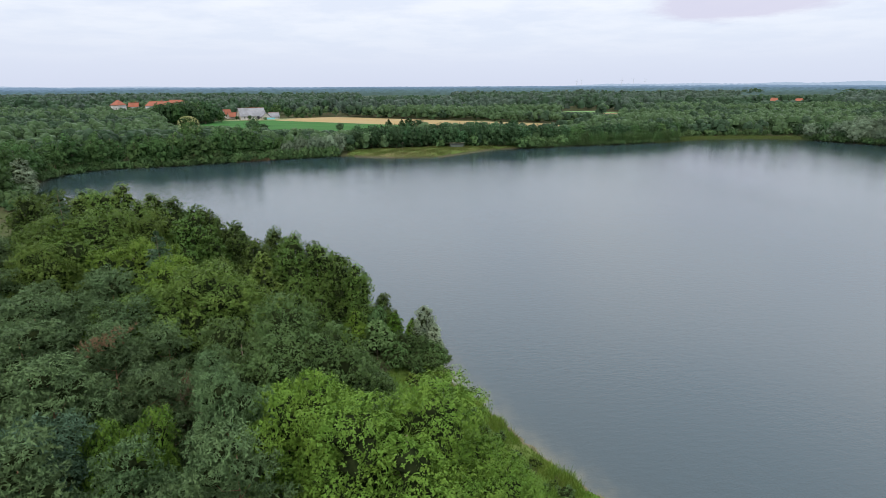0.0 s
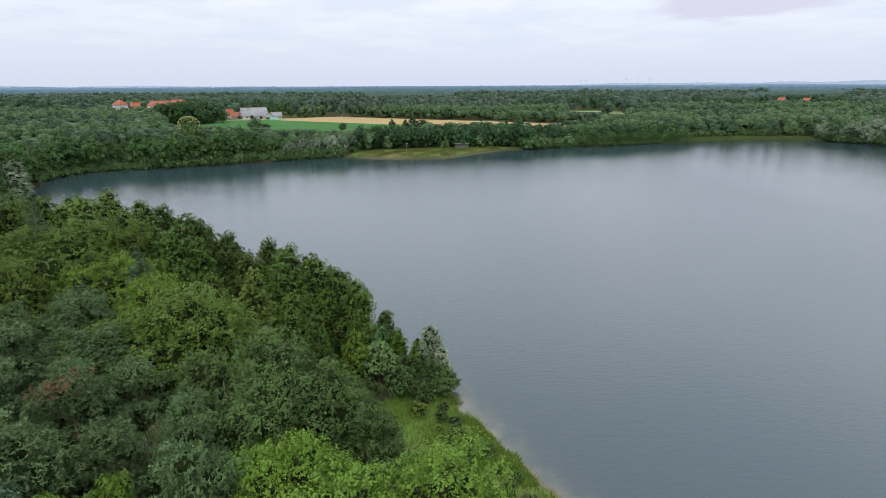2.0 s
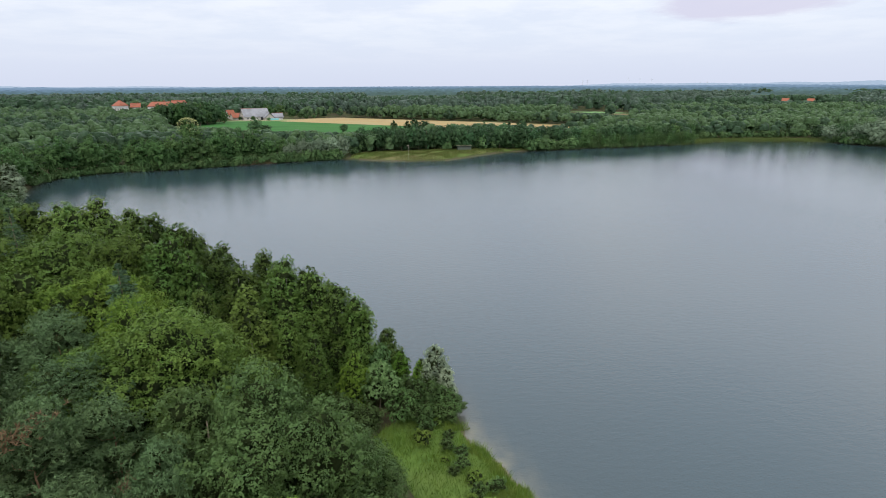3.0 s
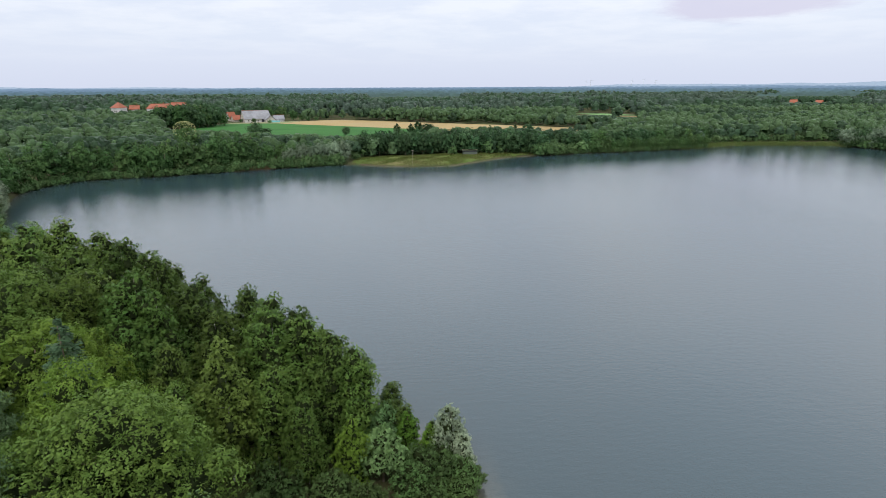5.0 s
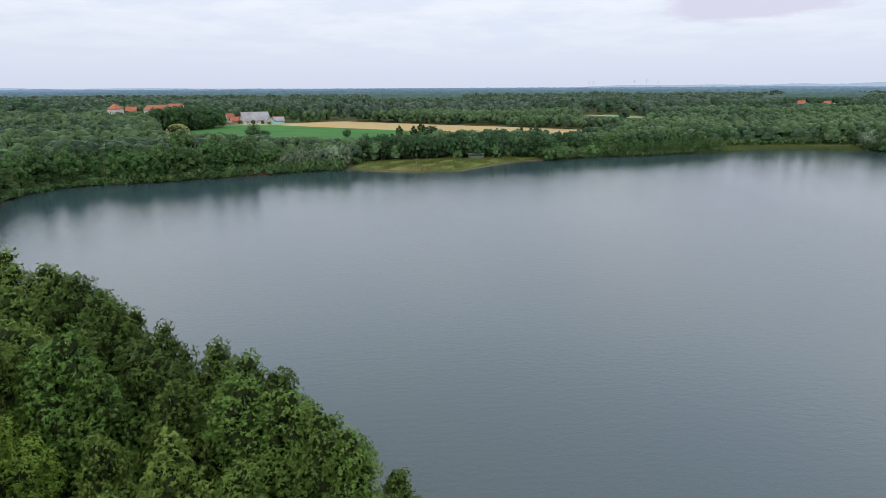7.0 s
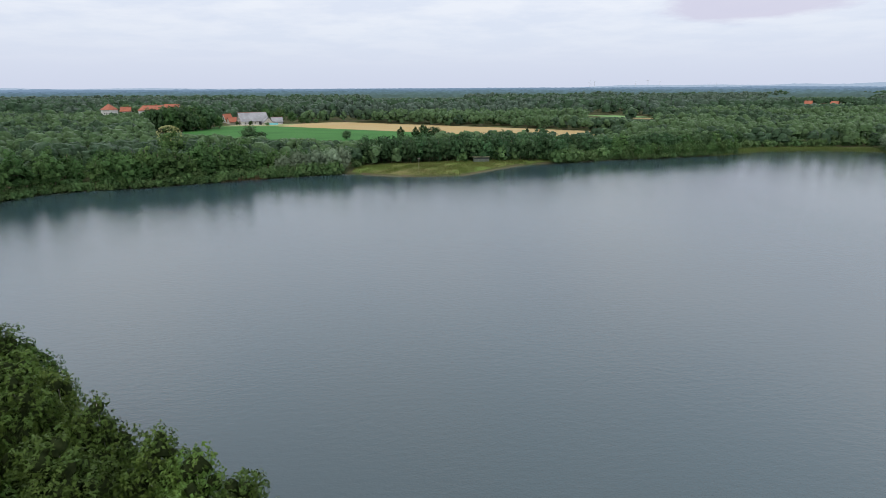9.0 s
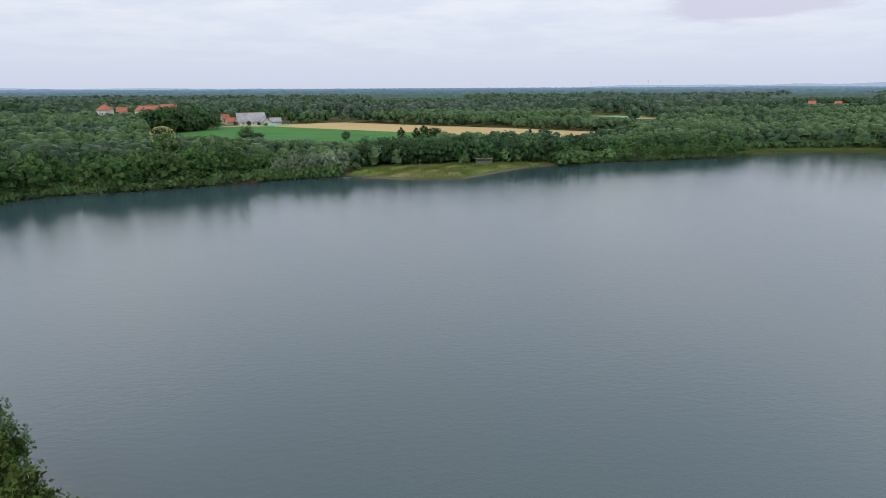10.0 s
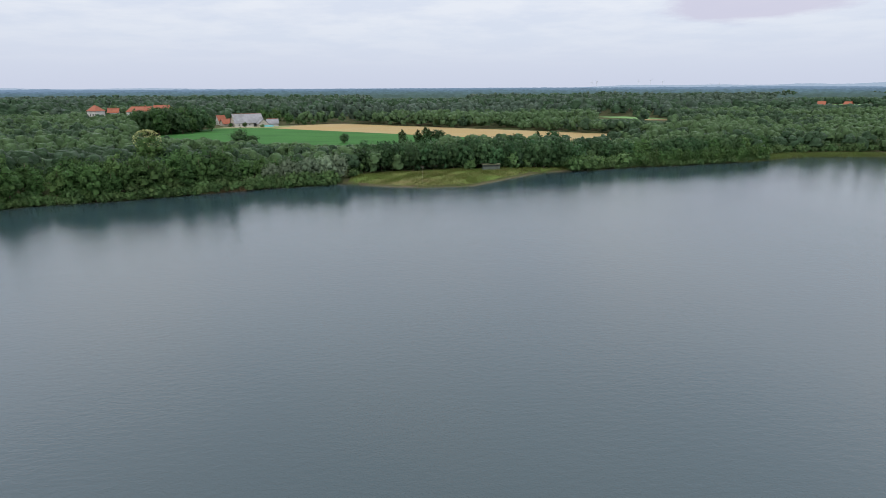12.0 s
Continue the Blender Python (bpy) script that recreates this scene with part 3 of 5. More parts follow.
def plant(key, x, y, h, spread=1.0, turn=None, group="", label="", z=None, variant=None):
    """One tree of natural height 1 scaled to h metres, on the ground at x, y."""
    kind = KINDS[key]
    i = int(random.random() * kind["variants"]) if variant is None else variant
    turn = random.uniform(0, 360) if turn is None else turn
    base = float(rise(x, y)) - 0.05 if z is None else z
    m = pose(x, y, max(base, -0.3), 0, 0, turn) @ Matrix.Diagonal((h * spread, h * spread, h, 1))
    if i not in kind["made"]:
        ob = kind["made"][i] = make_tree(key, i)
        kind[("s", i)] = (h * spread, h * spread, h)
        ob.matrix_basis = m
    else:
        first = kind["made"][i]
        s = kind[("s", i)]
        ob = copy_thing(first, m @ Matrix.Diagonal((1 / s[0], 1 / s[1], 1 / s[2], 1)))
    tagged(ob, label, group=group)
    return ob


def oak_build(leaves, tufts, length, width, R=0.33, low=0.30, n_lobes=26, lobe=0.34, subs=260, bark=BARK, r0=0.022, limbs=14, under=-0.35, per=6, flat=0.82, sub=0.40):
    # proportions are for a tree one metre high, later scaled to its real height
    def build(rng, root):
        r = R * rng.uniform(0.94, 1.06)
        C, d = lobes(rng, n_lobes, 1.0, r, low, under)
        rad = r * lobe * rng.uniform(0.75, 1.25, n_lobes)
        C, rad = np.vstack([C, [[0, 0, (low + 1) / 2]]]), np.append(rad, r * 0.6)
        part("trunk", wood(rng, 1.0, r0, C[:limbs], lean=0.02), bark, root)
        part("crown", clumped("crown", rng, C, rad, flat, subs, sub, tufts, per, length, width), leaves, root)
    return build


def egg(t):
    return 0.75 + 0.7 * t if t < 0.35 else 1.0 - 0.86 * ((t - 0.35) / 0.65) ** 1.9


def column(t):
    return math.sqrt(max(1.0 - ((t - 0.42) / 0.60) ** 2, 0.05))


def flame(t):
    return 0.45 + 0.55 * math.sin(math.pi * (0.2 + 0.35 * t)) if t < 0.45 else max(1.0 - 1.05 * ((t - 0.45) / 0.55) ** 1.25, 0.10)


def spire_build(leaves, tufts, length, width, R=0.21, low=0.10, n_lobes=26, lobe=0.42, subs=240, girth=egg, bark=None, per=6, hang=0.9, flat=1.0, sub=0.42, limbs=14, r0=0.009, top=0.93, rag=0.35, sub_flat=1.0):
    def build(rng, root):
        r = R * rng.uniform(0.9, 1.1)
        C, rad = spire(rng, n_lobes, r, low, top, girth, lobe)
        core = np.array([[0, 0, low + 0.15 + 0.62 * (top - low) * k / 3] for k in range(4)])
        part("trunk", wood(rng, 1.0, r0, C[n_lobes // 4:][:limbs], lean=0.025, top=0.95, start=0.2), bark or BIRCHBARK, root)
        C, rad = np.vstack([C, core]), np.append(rad, [r * 0.50 * girth(0.2 + 0.2 * k) for k in range(4)])
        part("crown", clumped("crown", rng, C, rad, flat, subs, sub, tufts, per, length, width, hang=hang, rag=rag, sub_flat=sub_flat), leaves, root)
    return build


def pine_build(leaves, tufts, length, width, R=0.21, low=0.45, n_lobes=17, subs=150):
    def build(rng, root):
        C, rad = plates(rng, R * rng.uniform(0.95, 1.15), low, n_lobes)
        part("trunk", wood(rng, 1.0, 0.011, C[:16], lean=0.03, top=0.93, start=0.42), PINEBARK, root)
        part("crown", clumped("crown", rng, C, rad, 0.42, subs, 0.36, tufts, 6, length, width, hang=-0.8, rag=0.5, sub_flat=0.62, upward=0.75, stiff=0.7, core=0.62, rise=0.7), leaves, root)
    return build


def fir_build(leaves, R=0.17, low=0.12, whorls=26, arms=9, per=26, length=0.022, width=0.008):
    def build(rng, root):
        v, f, tips = conifer_crown(rng, 1.0, R, low, whorls, arms, per, length, width)
        part("trunk", wood(rng, 1.0, 0.010, tips[::3][:20], lean=0.004, top=0.985, start=0.1), BARK, root)
        part("crown", fast_mesh("crown", v, f), leaves, root)
    return build


tree_kind("oak", "oak_tree", oak_build(OAK, 6600, 0.0105, 0.0080), 3, "broad oak tree with fresh green summer leaves")
tree_kind("oak_near", "oak_tree", oak_build(LIME, 11500, 0.0080, 0.0064, R=0.33, low=0.22, n_lobes=34, lobe=0.31, subs=420, sub=0.36), 2, "broad bright green oak tree beside the bank")
tree_kind("lime", "oak_tree", oak_build(LIME, 6600, 0.0105, 0.0080), 2, "bright yellow-green young oak tree in the wood")
tree_kind("alder", "alder_tree", oak_build(OLIVE, 8200, 0.0088, 0.0070, R=0.32, low=0.20, n_lobes=36, lobe=0.29, subs=340), 2, "dull olive-green alder tree with dense crown")
tree_kind("birch", "birch_tree", spire_build(BIRCH, 3900, 0.0135, 0.0078, R=0.215, n_lobes=32, lobe=0.36, subs=300, flat=1.15, sub_flat=1.25, rag=0.6), 5, "silver birch tree with drooping fine twigs")
tree_kind("pale_birch", "birch_tree", spire_build(PALEBIRCH, 3300, 0.0150, 0.0076, R=0.18, n_lobes=30, lobe=0.34, subs=300, flat=1.15, sub_flat=1.3, rag=0.7), 1, "pale yellow-green birch tree with white stem")
tree_kind("pine", "pine_tree", pine_build(PINE, 3900, 0.0130, 0.0052, subs=190), 4, "grey-green scots pine tree with tufted crown")
tree_kind("blue_pine", "pine_tree", pine_build(BLUEPINE, 4400, 0.0130, 0.0050, subs=190), 1, "blue-green pine tree with tufted crown")
tree_kind("fir", "fir_tree", fir_build(FIR, R=0.25, whorls=26, arms=13, per=70, length=0.017, width=0.0085), 1, "dark blue-green fir tree with layered boughs")
tree_kind("spruce", "spruce_tree", fir_build(FIR, R=0.13, low=0.28, whorls=28, arms=8, per=44, length=0.012, width=0.0055), 1, "tall thin spruce tree with bare lower stem")
tree_kind("willow", "willow_tree", spire_build(WILLOW, 2400, 0.0220, 0.0085, R=0.19, low=0.06, n_lobes=24, lobe=0.46, subs=200, girth=column, bark=BARK, hang=0.2, r0=0.014, flat=1.1), 2, "silvery grey-green willow at the water's edge")
tree_kind("sapling", "young_tree", spire_build(SAPLING, 1500, 0.0230, 0.0135, R=0.19, low=0.08, n_lobes=22, lobe=0.46, subs=150, girth=flame, bark=BARK, hang=-0.5, flat=1.2, sub_flat=1.2, r0=0.012, limbs=8), 2, "slim light green young tree")
tree_kind("bush", "bush", oak_build(SALLOW, 900, 0.046, 0.028, R=0.52, low=0.02, n_lobes=18, lobe=0.36, subs=110, r0=0.02, limbs=8, under=-0.6, per=5), 3, "rounded green bush on the bank", "bush")
tree_kind("flower_bush", "flowering_bush", oak_build(WHITEBEAM, 1500, 0.036, 0.024, R=0.40, low=0.02, n_lobes=24, lobe=0.34, subs=170, r0=0.02, limbs=8, under=-0.6, per=5), 1, "pale flowering bush with white blossom", "bush")
tree_kind("low_bush", "bush", oak_build(SALLOW, 260, 0.075, 0.045, R=0.55, low=0.02, n_lobes=12, lobe=0.40, subs=40, r0=0.02, limbs=6, under=-0.6, per=4), 3, "low rounded green bush on the bank", "bush")
tree_kind("bank_herb", "herb_clump", oak_build(GRASS, 300, 0.090, 0.036, R=0.60, low=0.0, n_lobes=12, lobe=0.38, subs=40, r0=0.015, limbs=5, under=-0.5, per=4), 2, "pale green clump of tall bank herbs", "herbs")
# plainer builds for trees deep inside the wood
tree_kind("inner_oak", "oak_tree", oak_build(OAK, 1300, 0.024, 0.017, subs=200), 2, "oak tree deep inside the near wood")
tree_kind("inner_birch", "birch_tree", spire_build(BIRCH, 1300, 0.023, 0.013, subs=200, flat=1.15), 2, "birch tree deep inside the near wood")
tree_kind("inner_pine", "pine_tree", pine_build(PINE, 1200, 0.0290, 0.0095, subs=130), 2, "scots pine deep inside the near wood")
# lighter builds for the far shore
tree_kind("far_tree", "lakeside_tree", far_build(FARLEAF, 0.33, 0.0, 22, 0.36, 90, 400, 0.046, 0.034), 4, "dense green broadleaf tree on the far shore")
tree_kind("far_dark", "lakeside_tree", far_build(FARDARK, 0.40, 0.0, 24, 0.34, 90, 400, 0.046, 0.034), 3, "dark green broadleaf tree behind the meadow")
tree_kind("far_slim", "lakeside_tree", far_build(FARLEAF, 0.25, 0.0, 22, 0.40, 90, 400, 0.042, 0.030), 3, "slim green lakeside tree on the far shore")
tree_kind("far_willow", "willow_tree", far_build(FARWILLOW, 0.50, 0.0, 26, 0.30, 120, 620, 0.055, 0.030), 2, "silvery rounded willow on the far shore")
tree_kind("far_bush", "bush", far_build(FARBUSH, 0.65, 0.0, 12, 0.40, 30, 130, 0.095, 0.070), 3, "rounded green bush on the far bank", "bush")
tree_kind("far_spruce", "spruce_tree", spire_build(FARDARK, 330, 0.060, 0.036, R=0.30, low=0.05, n_lobes=22, lobe=0.40, subs=90, girth=flame, bark=BARK, per=3, hang=0.3, limbs=4, r0=0.02), 1, "dark pointed spruce behind the lakeside trees")

# ---------------------------------------------------------------- the near wood
random.seed(11)
NEAR = "trees of the near wood"
taken = []


def grow(key, x, y, h, spread=1.0, **more):
    taken.append((x, y))
    return plant(key, x, y, h, spread, group=NEAR, **more)


# oaks and alders
for key, x, y, h, s, k in [("oak", -34.6, 68.6, 17.4, 1.10, 0), ("lime", -28.2, 63.6, 15.8, 0.90, 0), ("oak", -40.5, 72.0, 16.6, 1.05, 1), ("oak", -38.0, 62.5, 15.6, 0.95, 2),
                           ("oak", -17.6, 50.6, 16.2, 1.12, 2), ("lime", -21.6, 56.6, 14.2, 0.85, 1), ("oak", -22.2, 49.0, 14.4, 0.90, 0), ("alder", -6.6, 38.0, 16.4, 1.00, 0),
                           ("alder", -2.6, 41.6, 10.8, 1.05, 1), ("alder", -11.6, 42.2, 14.2, 0.95, 1), ("oak", -30.9, 70.4, 16.4, 0.80, 1), ("oak_near", -5.0, 28.9, 17.1, 0.70, 0),
                           ("oak_near", 0.7, 24.8, 17.0, 0.98, 1), ("oak_near", 4.4, 26.0, 13.6, 0.90, 0), ("oak_near", 0.2, 17.4, 15.0, 0.95, 0), ("lime", -14.8, 28.4, 14.8, 0.55, 0)]:
    grow(key, x, y, h, s, variant=k)
# conifers
grow("spruce", -38.5, 69.9, 21.4, 1.0)
grow("fir", -24.0, 60.0, 18.0, 1.0)
for x, y, h, s in [(-33.2, 54.6, 14.6, 1.1), (-25.8, 52.1, 15.9, 1.15), (-29.3, 45.8, 16.6, 1.2), (-21.8, 45.8, 15.6, 1.15), (-24.6, 37.4, 17.4, 1.15), (-19.5, 31.3, 17.8, 1.05), (-15.0, 33.2, 15.8, 0.95),
                   (-17.1, 41.2, 14.9, 1.05), (-13.0, 37.6, 14.6, 0.95), (-8.6, 27.6, 18.2, 0.72), (-7.2, 22.2, 17.8, 0.90), (-16.6, 22.4, 18.0, 1.0), (-12.2, 23.6, 16.6, 0.85), (-10.9, 33.0, 15.4, 0.85),
                   (-11.2, 18.6, 17.6, 1.0), (-4.4, 17.6, 17.0, 1.0), (-14.4, 17.0, 17.6, 1.0), (-33.0, 40.5, 17.5, 1.1), (-28.6, 32.6, 17.5, 1.1), (-24.4, 27.0, 18, 1.1),
                   (-38.0, 50.2, 16.5, 1.1), (-40.0, 57.0, 16, 1.1), (-44.0, 63.0, 17.5, 1.1), (-28.6, 56.6, 15.2, 0.95), (-33.6, 47.6, 15.6, 1.05), (-20.4, 41.0, 15.6, 0.9)]:
    grow("pine", x, y, h, s)
grow("blue_pine", -18.2, 26.6, 16.8, 1.0)
# birches along the water, tall to low
for x, y, h, s in [(-53.5, 105.0, 14.2, 1.15), (-48.0, 98.5, 14.8, 1.1), (-42.0, 94.2, 17.0, 1.0), (-37.2, 93.2, 15.8, 1.0), (-33.6, 90.6, 15.3, 1.0), (-32.0, 93.0, 12.8, 0.85), (-25.6, 81.6, 15.4, 0.85),
                   (-25.2, 84.6, 13.5, 0.92), (-21.2, 81.8, 13.0, 0.88), (-15.3, 77.2, 13.6, 0.98), (-12.6, 75.4, 13.2, 1.0), (-10.0, 74.6, 12.3, 1.0), (-8.4, 70.2, 13.0, 1.1), (-5.5, 68.0, 12.4, 1.1),
                   (-3.6, 67.0, 11.2, 1.0), (-0.4, 68.2, 6.8, 1.3), (-41.0, 85.0, 16.8, 1.05), (-29.0, 74.4, 16.6, 1.0), (-24.2, 72.0, 16.4, 1.0), (-19.0, 65.2, 12.2, 0.85), (-11.6, 70.6, 13.3, 1.15),
                   (-31.8, 78.0, 15.0, 1.05), (-22.0, 70.6, 14.9, 0.95), (-7.7, 62.8, 8.2, 1.0), (-52.7, 87.0, 16.4, 1.1), (-47.0, 90.0, 15.6, 1.1), (-36.5, 86.0, 15.2, 1.1), (-28.5, 85.5, 14.6, 1.05),
                   (-20.4, 75.6, 14.0, 1.15), (-16.6, 70.6, 13.4, 1.1), (-17.6, 62.0, 10.6, 1.0), (-10.6, 64.8, 10.4, 1.05), (-36.0, 79.0, 15.4, 1.0), (-57.5, 96.0, 15.0, 1.1), (-45.8, 81.5, 15.8, 1.0)]:
    grow("birch", x, y, h + (1.2 if x < -18 else 0.7), s * 0.96)
grow("pale_birch", -14.4, 63.8, 14.4, 1.05)
# saplings and bushes at the point
for key, x, y, h, s in [("sapling", -3.8, 62.2, 7.2, 0.95), ("sapling", 1.3, 66.0, 5.8, 1.25), ("sapling", 3.4, 64.8, 5.6, 1.0), ("flower_bush", -1.2, 62.6, 5.4, 0.95), ("flower_bush", -1.4, 66.4, 6.0, 0.7),
                        ("willow", 5.0, 64.6, 7.4, 0.95), ("willow", 6.1, 63.6, 5.0, 1.2), ("bush", 3.2, 62.2, 4.0, 1.05), ("bush", 5.6, 61.8, 3.2, 1.0), ("bush", 1.2, 60.4, 3.2, 1.0), ("bush", -5.2, 59.4, 3.4, 1.1),
                        ("bush", 6.8, 62.6, 2.2, 1.1), ("bush", 5.6, 60.2, 2.6, 1.0), ("bush", 3.0, 59.4, 2.6, 1.0), ("bush", -2.4, 58.6, 2.8, 1.1), ("bush", -8.4, 57.4, 3.2, 1.1), ("bush", -11.5, 57.0, 3.5, 1.1),
                        ("bush", -6.0, 55.6, 2.6, 1.1), ("bush", -10.0, 60.6, 3.4, 1.1)]:
    grow(key, x, y, h, s)
# low herbs and shrubs over the bank
for i in range(42):
    y = 22 + i * 0.95
    x = float(np.interp(y, [24, 38, 46, 52, 58, 62], [26, 16, 12, 9.6, 7, 5.5])) - random.uniform(0.8, 5.0)
    grow("low_bush" if i % 3 else "bank_herb", x, y, random.uniform(0.6, 1.3) * (1.5 if x < 4 else 1.0), 1.2, label="low leafy shrub on the grassy bank" if i % 3 else "pale green clump of tall bank herbs")
# the rest of the wood, lower and further off
tries = 0
while tries < 5000 and len(taken) < 174:
    tries += 1
    x, y = random.uniform(-80, 12), random.uniform(-8, 104)
    d = float(from_shore(x, y))
    if d < 2.5 or (x > -34 - 0.2 * (y - 50) and y > 17 and y < 62 and x > -6) or (x > 2 and y > 10):
        continue
    gap = 4.6 if x > -45 and y < 80 else 6.4
    if min(math.hypot(x - a, y - b) for a, b in taken) < gap:
        continue
    inner = x > -34 and y < 92
    key = random.choices(("inner_birch", "inner_oak", "inner_pine"), (5, 2.5, 0.6) if y > 62 else (0.7, 2, 5))[0]
    grow(key, x, y, random.uniform(10.5, 12.5) if inner else random.uniform(13.5, 16.0), 1.05)

# a pine that has died back, bare and rust brown
rng = np.random.default_rng(5)
dead = tagged(new("dead_pine"), "dead pine with bare rust-brown branches", "tree", NEAR)
tips = [(0.1 * math.cos(i * 2.4), 0.1 * math.sin(i * 2.4), 0.5 + 0.45 * i / 34) for i in range(34)]
part("trunk", wood(rng, 1.0, 0.010, tips, 0.02, 0.95, 0.4), DEADWOOD, dead)
t3 = np.repeat(np.array(tips), 12, axis=0) * np.array([1, 1, 1])
t3 = t3 * np.c_[np.repeat(rng.uniform(0.4, 1.0, len(t3))[:, None], 2, axis=1), np.ones(len(t3))] + rng.normal(size=t3.shape) * 0.012
v, f = spikes(rng, t3, unit(t3 - np.array([0, 0, 0.6])), 4, 0.05, 0.0022, 0.9)
part("twig_spray", fast_mesh("twig_spray", v, f), RUST, dead, "dry rust-brown twigs")
dead.matrix_basis = pose(-14.0, 34.6, 1.4) @ Matrix.Diagonal((15, 15, 14.5, 1))
browned = grow("pine", -19.2, 37.0, 16.4, 1.05, label="scots pine with one browned dying bough", variant=1)
v, f = spikes(rng, np.array([-0.02, -0.02, 0.98]) + rng.normal(size=(90, 3)) * np.array([0.055, 0.03, 0.012]), np.tile([0, 0, 1.0], (90, 1)), 6, 0.02, 0.004, 0.8)
part("dying_bough", fast_mesh("dying_bough", v, f), RUST, browned, "rust-brown dying bough")["kind"] = "stuff"

# left shore: pale willows and mixed trees round the corner of the lake
for x, y, h, s in [(-120, 199, 8.5, 1.6), (-111, 184, 9.6, 1.7), (-115, 190.5, 12.4, 1.3), (-129, 216, 6.5, 1.7), (-107, 177, 6.0, 1.8)]:
    plant("willow", x, y, h, s, group="willows of the corner")
for i in range(26):
    t = i / 25
    x, y = -110 - 34 * t + random.uniform(-4, 4) - (12 if i % 2 else 0), 168 + 72 * t + random.uniform(-4, 4)
    if float(from_shore(x, y)) > 2:
        plant(random.choice(("far_tree", "far_slim")), x, y, random.uniform(11, 14), 1.0, group="trees of the far shore")

for i in range(34):
    t = i / 33
    x, y = -62 - 46 * t + random.uniform(-2, 2) - 4 * (i % 3), 126 + 54 * t + random.uniform(-2, 2)
    if float(from_shore(x, y)) > 0.5:
        plant("far_bush", x, y, random.uniform(2.0, 4.0) + 2.0 * t, 1.1, group="bushes of the corner", label="rounded green bush at the corner of the lake")

# ---------------------------------------------------------------- far shore, tree by tree
FAR = "trees of the far shore"


def along_shore(a, b, gap):
    """Points along the waterline between two of its corners, with the way inland."""
    pts, left = [], 0.0
    for i in range(a, b):
        p, q = Vector(SHORE[i]), Vector(SHORE[i + 1])
        n = (q - p).length
        d = (q - p) / n
        while left < n:
            pts.append((p + d * left, Vector((-d.y, d.x))))
            left += gap
        left -= n
    return pts


def row(a, b, gap, inland, keys, low, high, spread=1.0, jitter=1.2):
    for p, n in along_shore(a, b, gap):
        q = p + n * (inland + random.uniform(-jitter, jitter)) + Vector((random.uniform(-1, 1), random.uniform(-1, 1))) * jitter
        if float(from_shore(q.x, q.y)) > -0.8:
            plant(random.choice(keys), q.x, q.y, random.uniform(low, high), spread * random.uniform(0.9, 1.12), group=FAR)


row(22, 30, 5.4, 2.6, ("far_slim", "far_tree", "far_slim"), 9.5, 14.0)
row(22, 30, 6.0, 10.0, ("far_tree", "far_slim"), 12, 14.5)
row(22, 32, 2.0, 0.0, ("far_bush",), 2.0, 3.6, 1.1, 0.5)
row(22, 29, 2.8, 1.0, ("far_bush", "far_slim"), 2.6, 5.5)
row(29, 32, 3.2, 0.8, ("far_bush",), 3.5, 5.5, 1.0)
row(29, 32, 6.0, 9.0, ("far_tree", "far_dark"), 8, 10)
for x, y, h, s in [(-38, 281.5, 8.6, 0.95), (-31.5, 282.6, 9.0, 0.95), (-25, 284.5, 9.6, 0.95), (-20.3, 284.6, 9.8, 0.75), (-44.5, 280.5, 7.0, 1.0)]:
    plant("far_willow", x, y, h, s, group="willows beside the meadow")
for i in range(22):
    x = -13 + i * 4.4
    plant("far_dark", x, 303 + 0.06 * x + random.uniform(-1.5, 2), random.uniform(9.6, 12.2), 1.0, group="trees behind the meadow")
    plant("far_dark", x + 2, 311 + 0.1 * x + random.uniform(-2, 2), random.uniform(10.5, 13), 1.0, group="trees behind the meadow")
for x, y, h, s in [(33, 302.6, 4.6, 1.0), (51.5, 305.5, 7.0, 1.0), (58, 306.5, 5, 1.1), (66, 308, 5, 1.1), (73, 307, 4.2, 1.2), (76, 305.5, 4.4, 1.2), (83.5, 307, 4.2, 1.2), (89, 307.5, 3.6, 1.2), (-15.5, 289, 3.2, 1.1), (-14.5, 297, 5.5, 1.0)]:
    plant("far_bush", x, y, h, s, group="bushes of the far bank")
row(42, 45, 3.2, 1.5, ("far_bush", "far_bush", "far_slim"), 4.0, 6.5)
row(44, 48, 2.4, 1.2, ("far_slim",), 6.0, 8.0, 1.05, 0.7)
row(43, 49, 5.0, 13, ("far_dark", "far_tree"), 9, 11)
row(52, 55, 3.0, 0.2, ("far_bush",), 3.0, 5.0, 1.1, 0.5)
row(52, 55, 4.5, 3.0, ("far_willow", "far_willow", "far_dark"), 8.0, 11.5, 1.1)
row(43, 48, 2.4, 0.2, ("far_bush",), 1.8, 3.0, 1.1, 0.5)
for i in range(16):
    plant("far_bush", 202 + 4.6 * i, 342 - 0.25 * abs(i - 6) + random.uniform(-1, 1.5), random.uniform(2.6, 5.0), 1.1, group="bushes of the far bank")
for x in (177, 184, 190, 197, 204):
    plant("far_willow" if x == 184 else "far_bush", x, 331 + (x - 177) * 0.35, random.uniform(3.4, 5.0), 1.1, group="bushes of the far bank")
for x, y, h, s in [(266, 328, 8, 1.1), (272, 318, 10, 1.2), (277, 308, 11, 1.2), (283, 301, 12.5, 1.2), (290, 294, 14, 1.2), (297, 284, 13, 1.2), (305, 274, 13, 1.2), (280, 322, 11, 1.1), (292, 308, 13, 1.2), (302, 298, 14, 1.2)]:
    plant("far_willow" if y < 310 else "far_dark", x, y, h, s, group="willows of the right bank")
